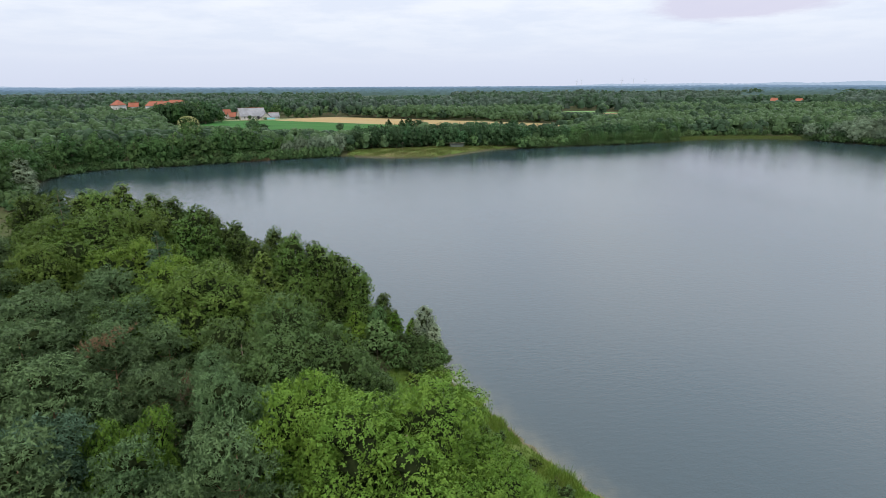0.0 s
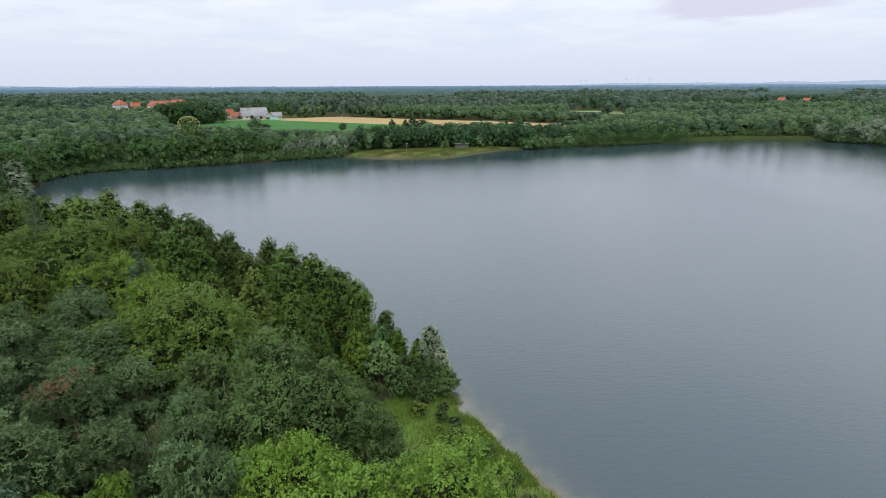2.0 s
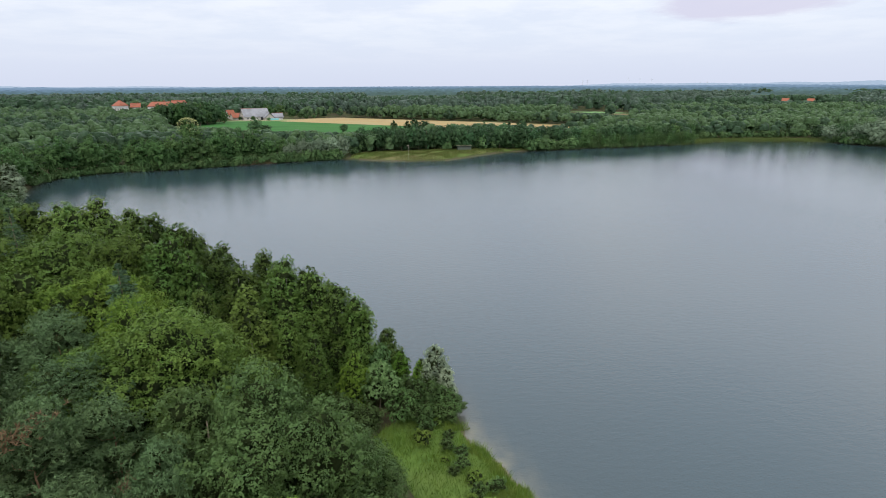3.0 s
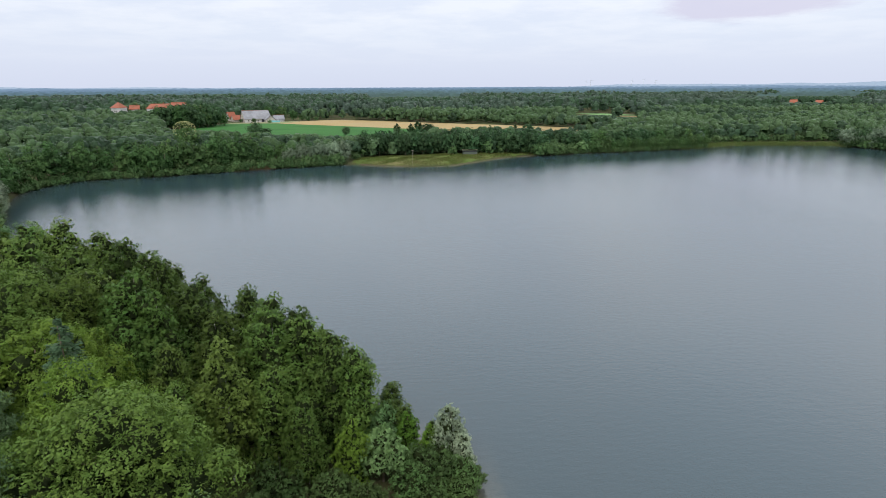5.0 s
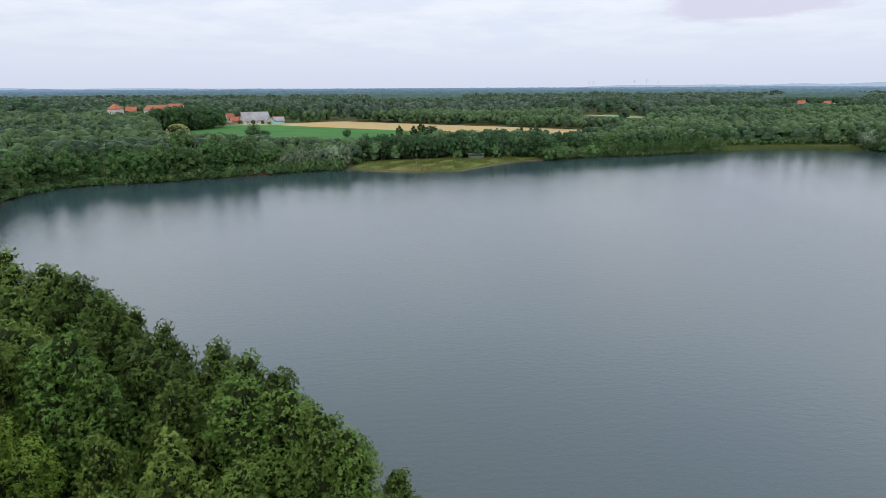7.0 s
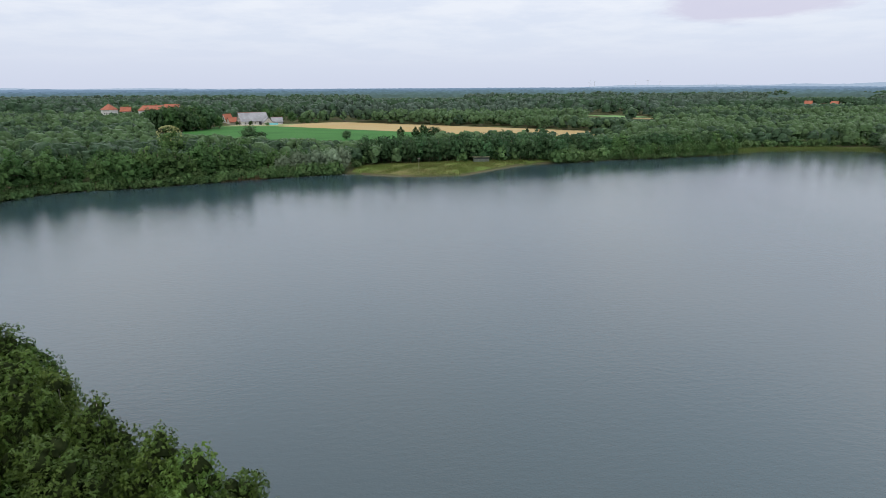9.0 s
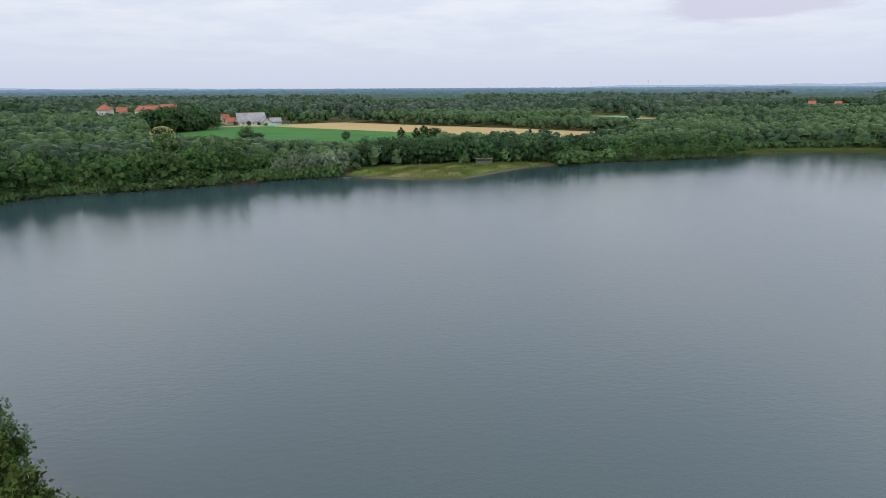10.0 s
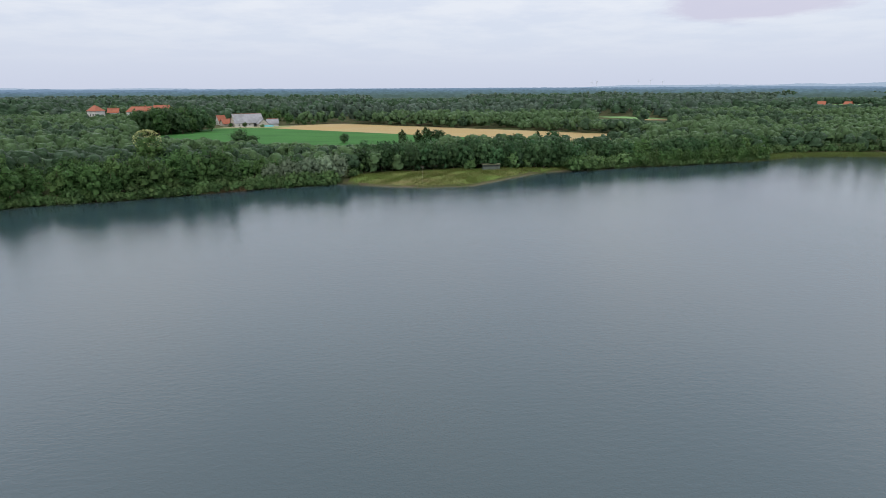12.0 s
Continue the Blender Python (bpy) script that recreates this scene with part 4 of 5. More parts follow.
for x, y, h in [(7.2, 420, 9.0), (17, 424, 8.4), (21.5, 421, 10.4), (24, 424, 9), (88, 400, 8.5)]:
    plant("far_spruce", x, y, h, 1.1, group="spruces at the field edge")
for x, y, h, s in [(-29, 424, 6.4, 1.2), (30, 424, 8.4, 1.2), (-87, 404, 11.5, 1.0), (-80, 402, 8, 1.1), (97, 398, 9, 1.0)]:
    plant("far_dark", x, y, h, s, group="trees at the field edge")
chestnut = plant("far_tree", -100.8, 313, 16.6, 0.95, label="chestnut tree topped with cream blossom", group="blossoming trees", variant=0)
v, f = quads(rng, np.array([0, 0, 0.80]) + unit(rng.normal(size=(520, 3)) + [0, 0, 0.9]) * np.array([0.34, 0.34, 0.25]), unit(rng.normal(size=(520, 3)) + [0, 0, 1]), 0.034, 0.026)
part("blossom", fast_mesh("blossom", v, f), CREAM, chestnut, "cream blossom over the crown")

# the tall dark grove beside the farm
for i in range(40):
    y = 504 + 9.5 * (i // 8) + random.uniform(-3, 3)
    x = -166 + 0.5 * (y - 503) - 4.6 * (i % 8) + random.uniform(-2, 2)
    if x < -188 - 0.15 * (y - 503):
        continue
    plant(random.choice(("far_dark", "far_dark", "far_tree")), x, y, random.uniform(16.5, 21) - float(knoll(x, y)) - (5 if i % 8 == 0 else 0), 0.95, group="oak grove beside the farm", label="tall dark oak in the grove beside the farm")

for x, y, h, key in [(-127, 577, 5.0, "far_tree"), (-141, 584, 4.4, "far_tree"), (-112, 577, 3.0, "far_bush"), (-120, 616, 15, "far_tree"), (-108, 622, 15.5, "far_tree"), (-95, 612, 12, "far_tree"), (-86, 606, 7, "far_tree"), (-80, 604, 4.5, "far_bush"), (-72, 608, 4, "far_bush"), (-132, 618, 14, "far_dark")]:
    plant(key, x, y, h, 1.1, group="trees round the barn")

# ---------------------------------------------------------------- woods that nobody could count
GROVE = [(-190, 496), (-160, 496), (-138, 550), (-190, 552)]
GAPS = [GROVE, GREEN_FIELD, WHEAT_FIELD, *FARPASTURES, MEADOW_SHAPE,
        [(-165, 560), (-165, 630), (-85, 640), (-80, 560)],  # farmyard
        [(180, 326), (205, 336), (275, 340), (275, 326)],    # open reedy bank
        [(-104, 566), (-150, 575), (-90, 610), (-60, 622), (-40, 618), (-80, 560)]]


def inside(shape, x, y):
    c = np.array(shape, float)
    hit = np.zeros(x.shape, bool)
    for (ax, ay), (bx, by) in zip(c, np.roll(c, -1, axis=0)):
        if ay != by:
            hit ^= ((ay > y) != (by > y)) & (x < ax + (y - ay) / (by - ay) * (bx - ax))
    return hit


def scatter(rng, x0, x1, y0, y1, gap, wedge):
    nx, ny = int((x1 - x0) / gap), int((y1 - y0) / gap)
    x, y = np.meshgrid(x0 + gap * np.arange(nx), y0 + gap * np.arange(ny))
    x = (x + rng.uniform(-0.5, 0.5, x.shape) * gap).ravel()
    y = (y + rng.uniform(-0.5, 0.5, y.shape) * gap).ravel()
    ok = (x > -40 - wedge * y) & (x < 20 + 1.06 * y)
    ok &= from_shore(x, y) > 11
    for g in GAPS:
        ok &= ~inside(g, x, y)
    ok &= rng.uniform(size=x.shape) > 0.10
    return x[ok], y[ok]


# the wood stays low in front of these roofs: x, y, half width, height of the eaves
OPEN_TO = [(-241, 560, 11, 17.0), (-229, 565, 8, 17.0), (-206, 570, 18, 16.5), (690, 890, 60, 3.0), (-126, 585, 30, 1.0), (80, 1600, 130, 3.0), (1100, 1400, 150, 1.5), (248, 668, 24, 1.5), (270, 620, 12, 1.5), (-165, 507, 22, 1.5), (-128, 500, 26, 1.5), (-95, 470, 26, 1.5), (-60, 445, 26, 1.5), (-25, 428, 24, 1.5), (10, 440, 20, 1.5)]


def low_before(x, y, tall):
    for a, b, wide, z in OPEN_TO:
        k = (y - 71) / (b - 71)
        line = 35.5 - (35.5 - z) * k
        across = np.abs(x - a * k)
        tall = np.where((k < 1) & (k > 0.2) & (across < wide * k + 2), np.minimum(tall, line - 3.0 - knoll(x, y)), tall)
    return tall


def slowly(x, y, s, k):
    return np.sin(x / s + k) * np.cos(y / s * 1.3 + 2 * k) + 0.5 * np.sin(x / s * 2.3 - y / s * 1.7 + k)


def canopy(name, x, y, h, r, lumps, flecks, size, mat, label, rng, seg=5):
    """Crowns of several rounded leaf masses with loose sprays over them, joined as one wood."""
    k = len(x)
    centre = np.c_[x, y, 1.3 + knoll(x, y) + h * 0.50]
    size3 = np.c_[r, r, h * 0.50]
    o = unit(rng.normal(size=(k, lumps, 3)) + np.array([0, -0.2, 0.1]))
    o[:, 0] = (0, 0, 0.75)
    L = (centre[:, None, :] + o * size3[:, None, :] * rng.uniform(0.5, 0.72, (k, lumps, 1))).reshape(-1, 3)
    R = (r[:, None] * rng.uniform(0.40, 0.66, (k, lumps))).ravel()
    v1, f1 = domes(rng, L, R, seg)
    o = unit(rng.normal(size=(k, flecks, 3)) + np.array([0, -0.3, 0.4]))
    P = centre[:, None, :] + o * size3[:, None, :] * rng.uniform(0.85, 1.05, (k, flecks, 1))
    v2, f2 = quads(rng, P.reshape(-1, 3), unit(o + 0.3 * rng.normal(size=o.shape)).reshape(-1, 3), size, size * 0.8)
    f2 = f2 + len(v1)
    me = fast_mesh(name, np.vstack([v1, v2]), np.vstack([f1, f2[:, [0, 1, 2]], f2[:, [0, 2, 3]]]))
    me.polygons.foreach_set("use_smooth", np.arange(len(me.polygons)) < len(f1))
    put(name, me, mat, label, "woodland", "stuff")


rng = np.random.default_rng(21)
# between the shore and the fields, and on to the wood behind the grain
x, y = scatter(rng, -420, 700, 265, 640, 8.0, 0.66)
tall = np.where(x < -95, 12.0, 10.0) + 1.5 * slowly(x, y, 40, 1) + rng.uniform(-2.2, 2.2, len(x))
tall = np.where((y > 545) & (x > -80), 12.5 + rng.uniform(-1.5, 1.5, len(x)), tall)
near_field = (y > 300) & (y < 410) & (x > -110) & (x < 120)
tall = np.where(near_field, 8.0 + rng.uniform(-1.5, 1.5, len(x)), tall)
tall = low_before(x, y, tall)
x, y, tall = x[tall > 3], y[tall > 3], tall[tall > 3]
dark = slowly(x, y, 55, 3) + 0.5 * rng.normal(size=len(x)) > 0.25
for pick, mat, word in ((~dark, WOODLEAF, "green mixed"), (dark, WOODDARK, "dark green")):
    canopy("wood", x[pick], y[pick], tall[pick], 3.0 + 0.18 * tall[pick] * rng.uniform(0.4, 1.4, pick.sum()), 6, 36, 0.85, mat, word + " woodland beyond the lake", rng)
x, y = scatter(rng, -1100, 1620, 640, 1480, 15.0, 0.70)
tall = 14 + 2.5 * slowly(x, y, 90, 2) + rng.uniform(-3.5, 3.5, len(x))
tall = low_before(x, y, tall)
x, y, tall = x[tall > 3], y[tall > 3], tall[tall > 3]
dark = slowly(x, y, 120, 1) + 0.4 * rng.normal(size=len(x)) > 0.0
# these farther crowns carry haze in their leaf colour
for pick, mat, word in ((~dark, HAZEDLEAF, "green mixed"), (dark, WOODDARK, "dark green")):
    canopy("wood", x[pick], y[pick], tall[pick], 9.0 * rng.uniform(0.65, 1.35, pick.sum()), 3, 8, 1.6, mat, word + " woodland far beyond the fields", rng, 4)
# plain's edge: wooded rises one behind another, haze painted as a bluish glow
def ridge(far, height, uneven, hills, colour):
    m = Mat("painted_haze", 1.0)
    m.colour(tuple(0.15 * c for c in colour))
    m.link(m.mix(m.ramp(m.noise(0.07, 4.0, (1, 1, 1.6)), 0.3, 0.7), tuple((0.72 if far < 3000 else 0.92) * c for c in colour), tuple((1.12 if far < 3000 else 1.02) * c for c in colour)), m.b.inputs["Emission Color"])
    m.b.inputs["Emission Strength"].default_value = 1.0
    a = np.radians(np.arange(-64, 70, 0.05))
    rng = np.random.default_rng(int(far))
    soft = np.convolve(rng.normal(size=len(a) + 40), np.ones(41) / 6.4, "valid")
    fine = np.convolve(rng.normal(size=len(a) + 4), np.ones(5) / 2.2, "valid")
    top = height + uneven * (0.7 * soft + 0.6 * fine)
    for at, wide, high in hills:
        top += high * np.exp(-((np.degrees(a) - at) / wide) ** 2)
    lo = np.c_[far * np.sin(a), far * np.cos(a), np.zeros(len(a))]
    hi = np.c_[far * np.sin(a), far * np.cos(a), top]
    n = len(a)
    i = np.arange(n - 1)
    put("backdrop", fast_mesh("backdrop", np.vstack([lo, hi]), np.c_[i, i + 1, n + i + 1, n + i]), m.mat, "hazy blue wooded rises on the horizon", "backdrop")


# bluer and brighter with distance, the way haze would tint them
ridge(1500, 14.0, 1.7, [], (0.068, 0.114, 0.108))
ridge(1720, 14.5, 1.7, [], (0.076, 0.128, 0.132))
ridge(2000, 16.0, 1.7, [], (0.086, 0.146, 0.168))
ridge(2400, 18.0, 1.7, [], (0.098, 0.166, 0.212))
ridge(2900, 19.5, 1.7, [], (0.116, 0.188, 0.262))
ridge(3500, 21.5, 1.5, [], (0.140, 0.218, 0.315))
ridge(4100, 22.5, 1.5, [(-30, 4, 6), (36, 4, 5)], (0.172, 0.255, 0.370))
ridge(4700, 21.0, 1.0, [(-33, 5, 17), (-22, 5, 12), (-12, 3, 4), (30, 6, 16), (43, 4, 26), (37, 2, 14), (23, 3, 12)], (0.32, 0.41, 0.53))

# ---------------------------------------------------------------- buildings
WHITEWALL = surface("whitewash", (0.44, 0.43, 0.41), (0.52, 0.51, 0.48), 0.8, 0.85, 0.1, 0.02, c=(0.38, 0.37, 0.34), big=0.3)
GREYROOF = surface("grey_sheet_roof", (0.19, 0.19, 0.205), (0.25, 0.25, 0.26), 0.7, 0.7, 0.2, 0.02, c=(0.16, 0.16, 0.165), big=0.15)
REDROOF = surface("red_tile_roof", (0.22, 0.070, 0.040), (0.29, 0.100, 0.056), 1.5, 0.75, 0.4, 0.05, c=(0.24, 0.09, 0.06), big=0.2)
STONE = surface("stone_gable", (0.34, 0.31, 0.26), (0.48, 0.44, 0.38), 1.2, 0.9, 0.4, 0.05)
DARK = surface("dark_opening", (0.03, 0.03, 0.035), (0.05, 0.05, 0.055), 2, 0.4, 0.0)
TARP = surface("turquoise_tarpaulin", (0.085, 0.27, 0.27), (0.13, 0.34, 0.33), 1.0, 0.5, 0.5, 0.1)
HUTWOOD = surface("grey_green_boards", (0.085, 0.105, 0.085), (0.13, 0.15, 0.12), 6, 0.85, 0.4, 0.01, stretch=(1, 1, 0.2), pieces=True)
MOSSROOF = surface("mossy_roof_felt", (0.12, 0.13, 0.08), (0.18, 0.18, 0.115), 3, 0.95, 0.5, 0.03)
POLEWOOD = surface("weathered_pole", (0.20, 0.18, 0.15), (0.28, 0.25, 0.21), 12, 0.9, 0.3, 0.01)
PALE = surface("pale_metal", (0.62, 0.63, 0.65), (0.70, 0.71, 0.72), 0.4, 0.5, 0.0)
GLASSY = surface("greenhouse_panels", (0.55, 0.60, 0.62), (0.66, 0.70, 0.72), 0.2, 0.3, 0.0)


def box(bm, x0, x1, y0, y1, z0, z1):
    vs = [bm.verts.new((x, y, z)) for z in (z0, z1) for y in (y0, y1) for x in (x0, x1)]
    for q in ((0, 2, 3, 1), (4, 5, 7, 6), (0, 1, 5, 4), (2, 6, 7, 3), (0, 4, 6, 2), (1, 3, 7, 5)):
        bm.faces.new([vs[i] for i in q])


def slab(bm, a, b, c, d, thick):
    """A plate with the corners a, b, c, d, thick metres deep along its normal."""
    a, b, c, d = map(Vector, (a, b, c, d))
    n = (b - a).cross(d - a).normalized() * thick
    vs = [bm.verts.new(p) for p in (a, b, c, d, a + n, b + n, c + n, d + n)]
    for q in ((0, 3, 2, 1), (4, 5, 6, 7), (0, 1, 5, 4), (1, 2, 6, 5), (2, 3, 7, 6), (3, 0, 4, 7)):
        bm.faces.new([vs[i] for i in q])


def gabled(name, place, L, W, eave, top, wall_mat, roof_mat, label, category, gable_mat=None, ridge_mat=None, windows=(), doors=(), chimneys=(), hip=0.0):
    """A house with its ridge along x: walls, gables, two roof slopes, windows and doors on the south long side."""
    root = tagged(new(name), label, category)
    root.matrix_basis = place
    bm = bmesh.new()
    t = 0.35
    box(bm, -L / 2, L / 2, -W / 2, -W / 2 + t, 0, eave)
    box(bm, -L / 2, L / 2, W / 2 - t, W / 2, 0, eave)
    part("wall", bm, wall_mat, root)
    for sx in (-1, 1):
        bm = bmesh.new()
        x0, x1 = sx * (L / 2), sx * (L / 2 - t)
        shape = [(-W / 2 + t, 0), (W / 2 - t, 0), (W / 2 - t, eave), (0, top - 0.25 if hip == 0 else eave + 0.05), (-W / 2 + t, eave)]
        fa = [bm.verts.new((x0, y, z)) for y, z in shape]
        fb = [bm.verts.new((x1, y, z)) for y, z in shape]
        bm.faces.new(fa), bm.faces.new(fb[::-1])
        for i in range(5):
            bm.faces.new((fa[i], fb[i], fb[(i + 1) % 5], fa[(i + 1) % 5]))
        part("gable", bm, gable_mat or wall_mat, root)
    o, drop = 0.5, 0.5 * (top - eave) / (W / 2)
    for sy in (-1, 1):
        bm = bmesh.new()
        e = [(-L / 2 - o, sy * (W / 2 + o), eave - drop), (L / 2 + o, sy * (W / 2 + o), eave - drop), (L / 2 + o - hip, 0, top), (-L / 2 - o + hip, 0, top)]
        slab(bm, *(e if sy < 0 else e[::-1]), 0.22)
        part("roof", bm, roof_mat, root)
    if hip:
        for sx in (-1, 1):
            bm = bmesh.new()
            p = [bm.verts.new(q) for q in ((sx * (L / 2 + o), -W / 2 - o, eave - drop + 0.2), (sx * (L / 2 + o), W / 2 + o, eave - drop + 0.2), (sx * (L / 2 + o - hip), 0, top + 0.2))]
            bm.faces.new(p)
            part("hip", bm, roof_mat, root)
    bm = bmesh.new()
    box(bm, -L / 2 - o + hip, L / 2 + o - hip, -0.25, 0.25, top + 0.08, top + 0.34)
    part("ridge_cap", bm, ridge_mat or roof_mat, root)
    for x, z, w, h in windows:
        win = part("window", (lambda b: (box(b, x - w / 2, x + w / 2, -W / 2 - 0.06, -W / 2 + 0.1, z, z + h), b)[1])(bmesh.new()), WHITEWALL, root)
        bm = bmesh.new()
        box(bm, x - w / 2 + 0.1, x + w / 2 - 0.1, -W / 2 - 0.08, -W / 2 - 0.05, z + 0.1, z + h - 0.1)
        part("pane", bm, DARK, win)
    for x, w, h in doors:
        bm = bmesh.new()
        box(bm, x - w / 2, x + w / 2, -W / 2 - 0.07, -W / 2 + 0.1, 0, h)
        part("door", bm, DARK, root)
    for x, y in chimneys:
        bm = bmesh.new()
        box(bm, x - 0.45, x + 0.45, y - 0.45, y + 0.45, top - 1.5, top + 1.3)
        part("chimney", bm, REDROOF, root)
    return root


Z0 = 1.5
barn = gabled("barn", pose(-129.0, 594.5, Z0, 0, 0, 27), 25, 17, 3.6, 11.0, WHITEWALL, GREYROOF, "large barn with grey roof and whitewashed walls", "barn", STONE, REDROOF,
              windows=[(-9, 1.3, 1.4, 1.2), (-6, 1.3, 1.4, 1.2), (-3, 1.3, 1.4, 1.2), (0, 1.3, 1.4, 1.2)], doors=[(5, 3.2, 3.0)])
for y, z, w, h in [(-4, 1.2, 1.3, 1.5), (0, 0.0, 3.4, 3.6), (4, 1.2, 1.3, 1.5), (-2.2, 5.0, 1.0, 1.2), (2.2, 5.0, 1.0, 1.2), (0, 7.6, 0.8, 1.0)]:
    bm = bmesh.new()
    box(bm, -12.58, -12.4, y - w / 2, y + w / 2, z, z + h)
    part("window" if z else "door", bm, DARK, barn)
gabled("barn_wing", pose(-115.5, 591.0, Z0, 0, 0, -63), 13, 9.0, 2.6, 6.6, STONE, GREYROOF, "low barn wing with grey roof", "outbuilding", STONE, GREYROOF, windows=[(-3, 1, 1, 1), (2, 1, 1, 1)])
gabled("annex", pose(-107.5, 598, Z0, 0, 0, 20), 10, 7, 2.4, 6.2, WHITEWALL, GREYROOF, "small annex with red ridge beside the barn", "outbuilding", WHITEWALL, REDROOF)
gabled("red_shed", pose(-149.0, 600, Z0, 0, 0, 40), 9, 7, 2.6, 6.4, STONE, REDROOF, "red tiled shed beside the barn", "shed")
gabled("red_farmhouse", pose(-160, 622, Z0, 0, 0, 50), 8, 6, 4.0, 8.6, WHITEWALL, REDROOF, "tall red tiled farmhouse behind the barn", "house")
bm = bmesh.new()
rng = np.random.default_rng(3)
nx, ny = 14, 6
pts = [[bm.verts.new((10.0 * i / (nx - 1), 3.2 * j / (ny - 1), (1.5 * math.sin(math.pi * j / (ny - 1)) + 0.2) * (0.8 + 0.4 * rng.uniform()))) for i in range(nx)] for j in range(ny)]
for j in range(ny - 1):
    for i in range(nx - 1):
        bm.faces.new((pts[j][i], pts[j][i + 1], pts[j + 1][i + 1], pts[j + 1][i]))
me = bpy.data.meshes.new("hay_stack")
bm.to_mesh(me)
bm.free()
me.materials.append(TARP)
ob = tagged(new("tarpaulin_heap", me), "long heap under a turquoise tarpaulin", "heap")
ob.matrix_basis = pose(-113.5, 581.5, Z0, 0, 0, 10)

gabled("red_house", pose(-241.5, 562, Z0 + 7.6, 0, 0, -22), 9.5, 8.5, 8.6, 12.6, WHITEWALL, REDROOF, "white house with red hipped roof among trees", "house", hip=4.2, windows=[(-4, 4.4, 1.1, 1.6), (-1.4, 4.4, 1.1, 1.6), (1.4, 4.4, 1.1, 1.6), (4, 4.4, 1.1, 1.6), (-4, 1.4, 1.1, 1.6), (4, 1.4, 1.1, 1.6)])
gabled("red_house", pose(-231, 570, Z0 + 7.4, 0, 0, 10), 8, 7, 7.0, 10.2, WHITEWALL, REDROOF, "low red roofed house among trees", "house", chimneys=[(2, 0)])
gabled("farmhouse", pose(-209, 572, Z0 + 7.0, 0, 0, 12), 22, 11, 8.0, 11.6, WHITEWALL, REDROOF, "long farmhouse with red tiled roof", "house", hip=3.5, chimneys=[(3, 0)], windows=[(-7, 5.2, 1.2, 1.5), (-3.5, 5.2, 1.2, 1.5), (0, 5.2, 1.2, 1.5), (3.5, 5.2, 1.2, 1.5)])
gabled("farmhouse", pose(-194, 576, Z0 + 7.0, 0, 0, 5), 12, 10, 8.6, 12.6, WHITEWALL, REDROOF, "farmhouse wing with orange-red tiled roof", "house")
gabled("far_house", pose(661, 886, Z0, 0, 0, -40), 10, 10, 3.5, 9.0, STONE, REDROOF, "distant red roofed house between pastures", "house", windows=[(-3, 1.2, 1.2, 1.2), (3, 1.2, 1.2, 1.2)])
gabled("far_house", pose(722, 905, Z0, 0, 0, -60), 10, 9, 3.5, 7.5, REDROOF, REDROOF, "distant red brick house beside trees", "house")
for x, y, l, w, h, turn in [(-6, 1600, 46, 12, 4.5, 6), (110, 1620, 30, 12, 5, -10), (160, 1660, 26, 12, 5, 12), (-560, 720, 14, 7, 3.5, 0), (640, 1120, 16, 8, 5, 10)]:
    gabled("far_shed", pose(x, y, Z0, 0, 0, turn), l, w, h, h + 2.2, PALE, GLASSY, "distant pale shed on a pasture", "shed")

# bird hide on the meadow: boarded walls, viewing slot, flat mossy roof
hut = tagged(new("bird_hide"), "low grey-green boarded hide with flat mossy roof", "hut")
hut.matrix_basis = pose(41.9, 302.2, float(rise(41.9, 302.2)), 0, 0, 3)
for i in range(25):
    x = -3.6 + i * 0.29
    bm = bmesh.new()
    box(bm, x, x + 0.27, -1.3, -1.26, 0, 1.35)
    part("board", bm, HUTWOOD, hut)
bm = bmesh.new()
box(bm, -3.6, 3.65, -1.25, -1.15, 1.75, 2.15)
part("fascia", bm, HUTWOOD, hut)
bm = bmesh.new()
box(bm, -3.55, 3.6, -1.15, -1.05, 1.35, 1.75)
part("viewing_slot", bm, DARK, hut, "dark viewing slot")
for x0, x1, y0, y1 in ((-3.6, 3.65, 1.2, 1.3), (-3.6, -3.5, -1.25, 1.2), (3.55, 3.65, -1.25, 1.2)):
    bm = bmesh.new()
    box(bm, x0, x1, y0, y1, 0, 2.15)
    part("wall", bm, HUTWOOD, hut)
bm = bmesh.new()
slab(bm, (-3.95, -1.7, 2.17), (4.0, -1.7, 2.17), (4.0, 1.6, 2.30), (-3.95, 1.6, 2.30), 0.18)
part("roof", bm, MOSSROOF, hut, "mossy felt roof")

# tall pole with a nest board at the meadow's rim
pole = tagged(new("nest_pole"), "thin weathered pole with a small nesting board", "pole")
pole.matrix_basis = pose(11.2, 271.2, float(rise(11.2, 271.2)) - 0.2)
bm = bmesh.new()
tube(bm, [(0, 0, 0), (0.03, 0, 3), (0.0, 0, 7.0)], [0.065, 0.055, 0.04], 7)
part("post", bm, POLEWOOD, pole)
bm = bmesh.new()
box(bm, -0.45, 0.45, -0.3, 0.3, 7.0, 7.1)
part("nesting_board", bm, POLEWOOD, pole)
bm = bmesh.new()
for q in np.linspace(0, 6.28, 26):
    tube(bm, [(0.3 * math.cos(q), 0.22 * math.sin(q), 7.12), (0.42 * math.cos(q + 1.2), 0.28 * math.sin(q + 1.2), 7.2 + 0.12 * math.sin(q * 5))], [0.02, 0.015], 4)
part("twig_ring", bm, BARK, pole)

# wind turbines on the horizon
STEEL = surface("white_steel", (0.44, 0.48, 0.53), (0.50, 0.54, 0.58), 0.1, 0.5, 0.0)


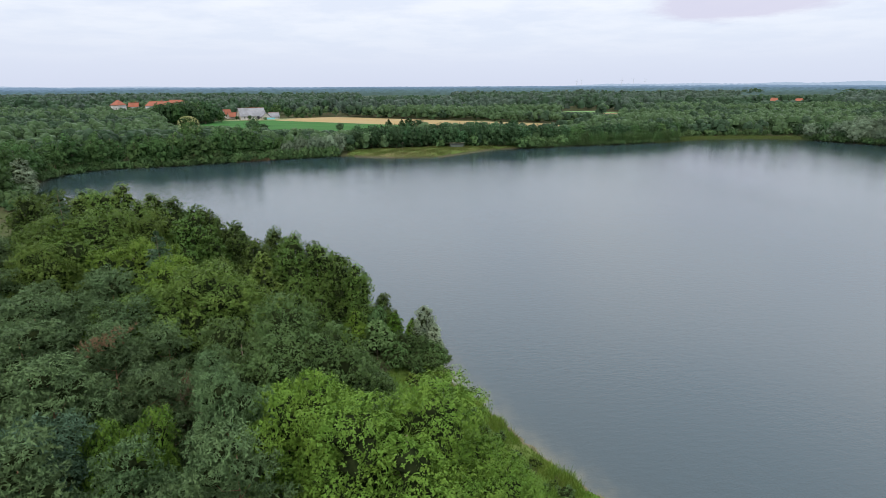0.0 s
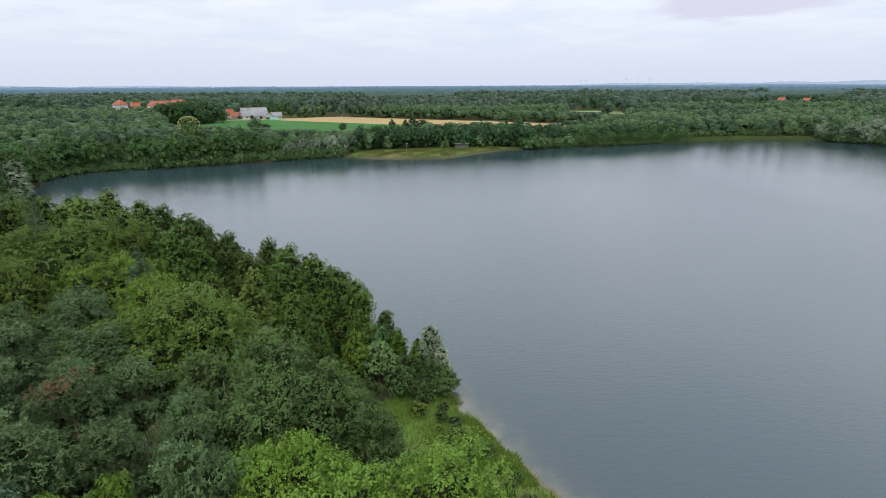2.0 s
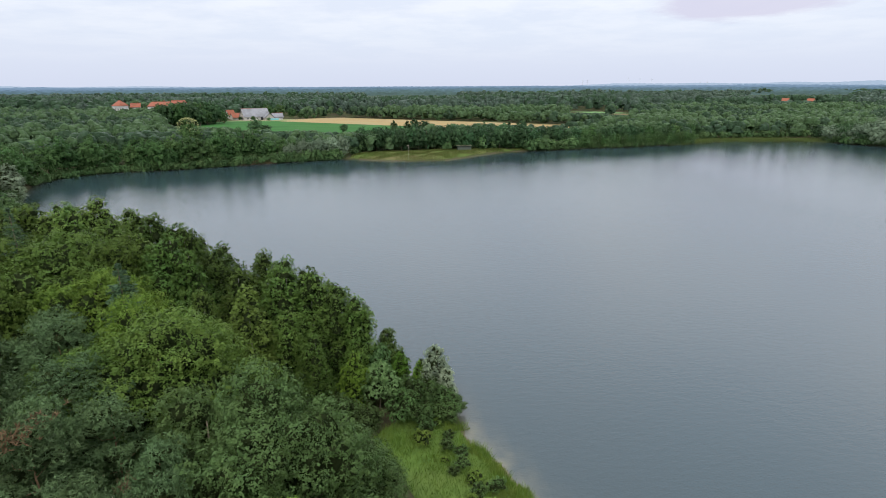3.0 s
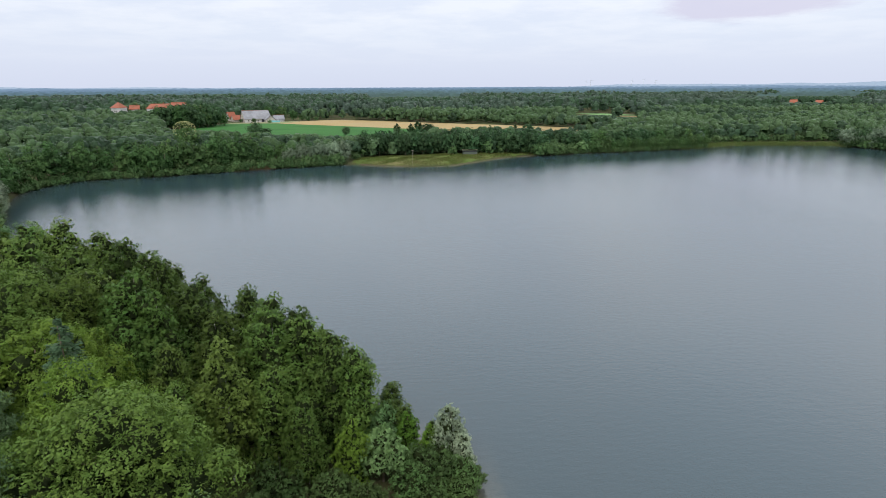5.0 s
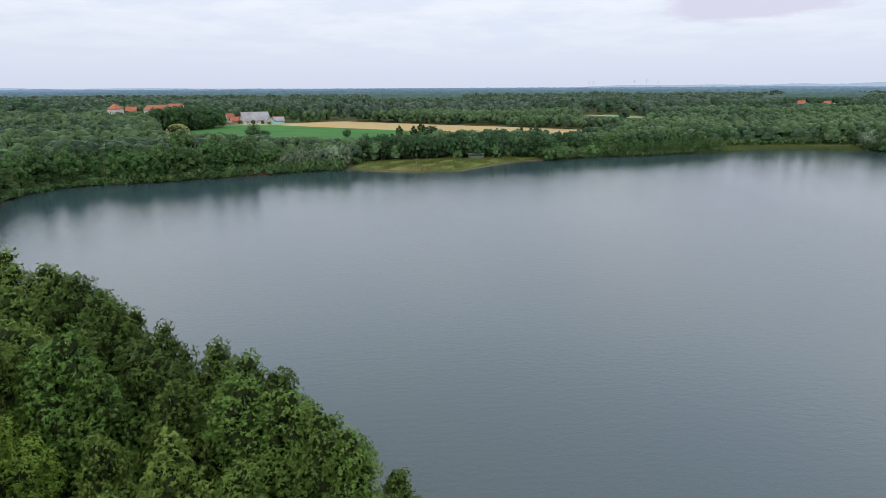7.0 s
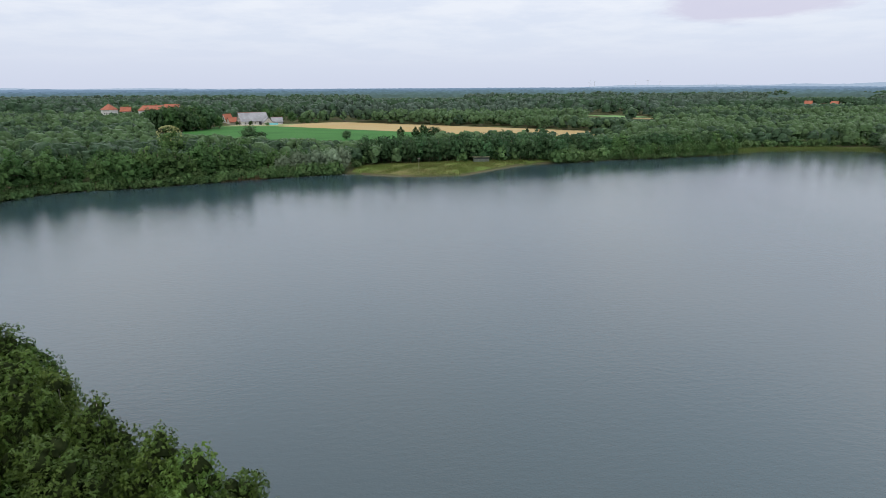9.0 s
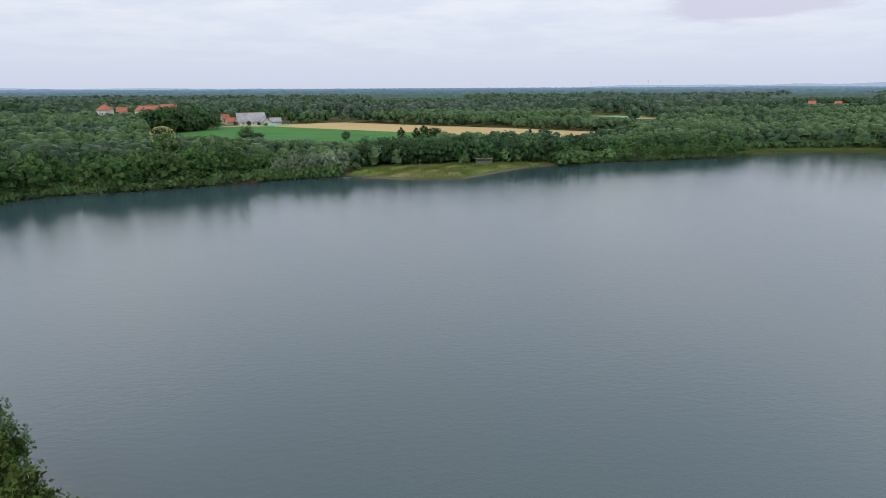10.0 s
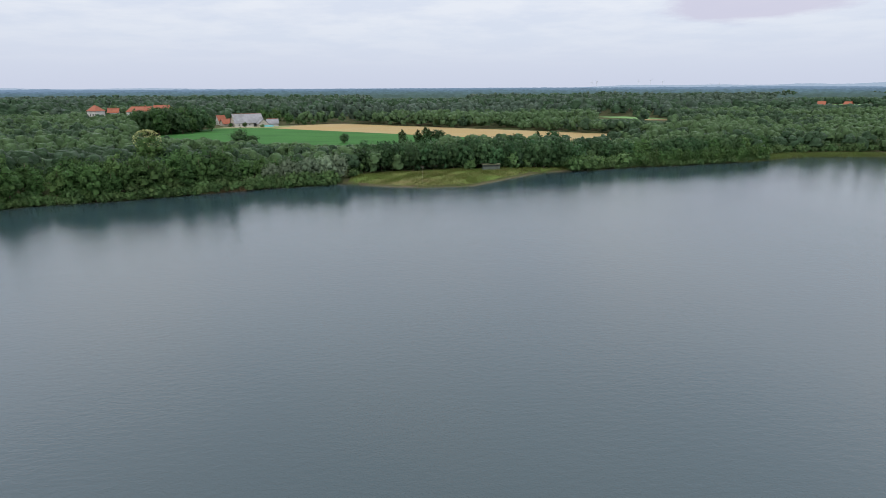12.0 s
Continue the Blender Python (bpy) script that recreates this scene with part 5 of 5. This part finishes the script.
def turbine(x, y, h, spin):
    t = tagged(new("wind_turbine"), "distant pale three-bladed wind turbine", "wind turbine", "wind turbines on the horizon")
    t.matrix_basis = pose(x, y, 1.0, 0, 0, -math.degrees(math.atan2(x, y)))
    bm = bmesh.new()
    tube(bm, [(0, 0, 0), (0, 0, h * 0.5), (0, 0, h)], [1.5, 1.2, 0.8], 8)
    part("tower", bm, STEEL, t)
    bm = bmesh.new()
    box(bm, -1.2, 1.2, -3, 3, h - 0.6, h + 1.6)
    part("nacelle", bm, STEEL, t)
    for k in range(3):
        a = radians(spin + 120 * k)
        bm = bmesh.new()
        d = Vector((math.sin(a), 0, math.cos(a)))
        tube(bm, [Vector((0, -3.4, h + 0.4)), Vector((0, -3.4, h + 0.4)) + d * 6, Vector((0, -3.4, h + 0.4)) + d * 18], [0.5, 0.9, 0.15], 5)
        part("blade", bm, STEEL, t)


for x, y, h, spin in [(1898, 4300, 63.8, 10), (1994, 4300, 67.6, 50), (2091, 4300, 63.0, 85), (1534, 4300, 57.2, 25), (1571, 4300, 61.1, 70), (2491, 4300, 40.4, 40), (2551, 4300, 40.1, 5)]:
    turbine(x, y, h, spin)

# ---------------------------------------------------------------- reeds, grass and small growth
def blades(name, x, y, z, h, width, mat, label, category, rng):
    P = np.c_[x, y, z]
    n = len(x)
    d = unit(np.array([0, 0, 1.0]) + 0.28 * rng.normal(size=(n, 3)))
    s = unit(np.cross(d, rng.normal(size=(n, 3))))
    H = (h * rng.uniform(0.5, 1.15, n))[:, None]
    v = np.stack([P - s * width / 2, P + s * width / 2, P + d * H + 0.25 * H * s * rng.normal(size=(n, 1))], axis=1).reshape(-1, 3)
    put(name, fast_mesh(name, v, np.arange(3 * n).reshape(-1, 3)), mat, label, category, "stuff")


def in_shape(shape, n, rng, edge=None):
    c = np.array(shape, float)
    x, y = rng.uniform(c[:, 0].min(), c[:, 0].max(), n), rng.uniform(c[:, 1].min(), c[:, 1].max(), n)
    ok = inside(shape, x, y)
    if edge:
        d = from_shore(x, y)
        ok &= (d > edge[0]) & (d < edge[1])
    return x[ok], y[ok]


rng = np.random.default_rng(8)
x, y = in_shape(BANK_SHAPE, 260000, rng)
keep = (y > 18) & (slowly(x, y, 2.5, 1) + 0.8 * rng.normal(size=len(x)) > -0.9)
x, y = x[keep], y[keep]
blades("grass", x, y, rise(x, y), 0.45 + 0.35 * (slowly(x, y, 1.6, 2) > 0.2), 0.055, GRASS, "lush green grass and weeds on the bank", "grass", rng)
x, y = rng.uniform(2, 32, 160000), rng.uniform(16, 64, 160000)
d = from_shore(x, y) + 0.5 * slowly(x, y, 1.3, 2)
keep = (d > 0.0) & (d < 2.0) & (slowly(x, y, 1.9, 4) > -0.55)
x, y = x[keep], y[keep]
blades("reed_fringe", x, y, np.maximum(rise(x, y), -0.05), 0.6 + 0.45 * (slowly(x, y, 1.1, 3) > 0), 0.06, GRASS, "tall green waterside growth along the bank", "reeds", rng)
x, y = in_shape(MEADOW_SHAPE, 60000, rng)
keep = slowly(x, y, 4, 1) + 0.6 * rng.normal(size=len(x)) > -0.5
x, y = x[keep], y[keep]
blades("meadow_grass", x, y, rise(x, y), 0.5 + 0.4 * (slowly(x, y, 5, 2) > 0.3), 0.16, DRYGRASS, "rough yellow-green meadow grass with dry stalks", "grass", rng)
x, y = rng.uniform(-66, -50, 9000), rng.uniform(264, 276, 9000)
d = from_shore(x, y)
keep = (d > -1.2) & (d < 1.6)
blades("old_reeds", x[keep], y[keep], np.maximum(rise(x[keep], y[keep]), -0.1), np.full(keep.sum(), 2.1), 0.14, REDREED, "tawny old reeds at the water's edge", "reeds", rng)
x, y = rng.uniform(165, 270, 60000), rng.uniform(318, 338, 60000)
d = from_shore(x, y)
keep = (d > -0.8) & (d < 4.5)
blades("reeds", x[keep], y[keep], np.maximum(rise(x[keep], y[keep]), -0.1), np.full(keep.sum(), 1.6), 0.17, REED, "green reed belt along the far bank", "reeds", rng)
x, y = rng.uniform(-125, 165, 200000), rng.uniform(240, 322, 200000)
d = from_shore(x, y)
keep = (d > -0.4) & (d < 0.9) & (slowly(x, y, 6, 5) > 0.15) & ~inside(MEADOW_SHAPE, x, y)
blades("shore_reeds", x[keep], y[keep], np.maximum(rise(x[keep], y[keep]), -0.1), np.full(keep.sum(), 1.1), 0.16, REED, "patchy reeds below the far trees", "reeds", rng)
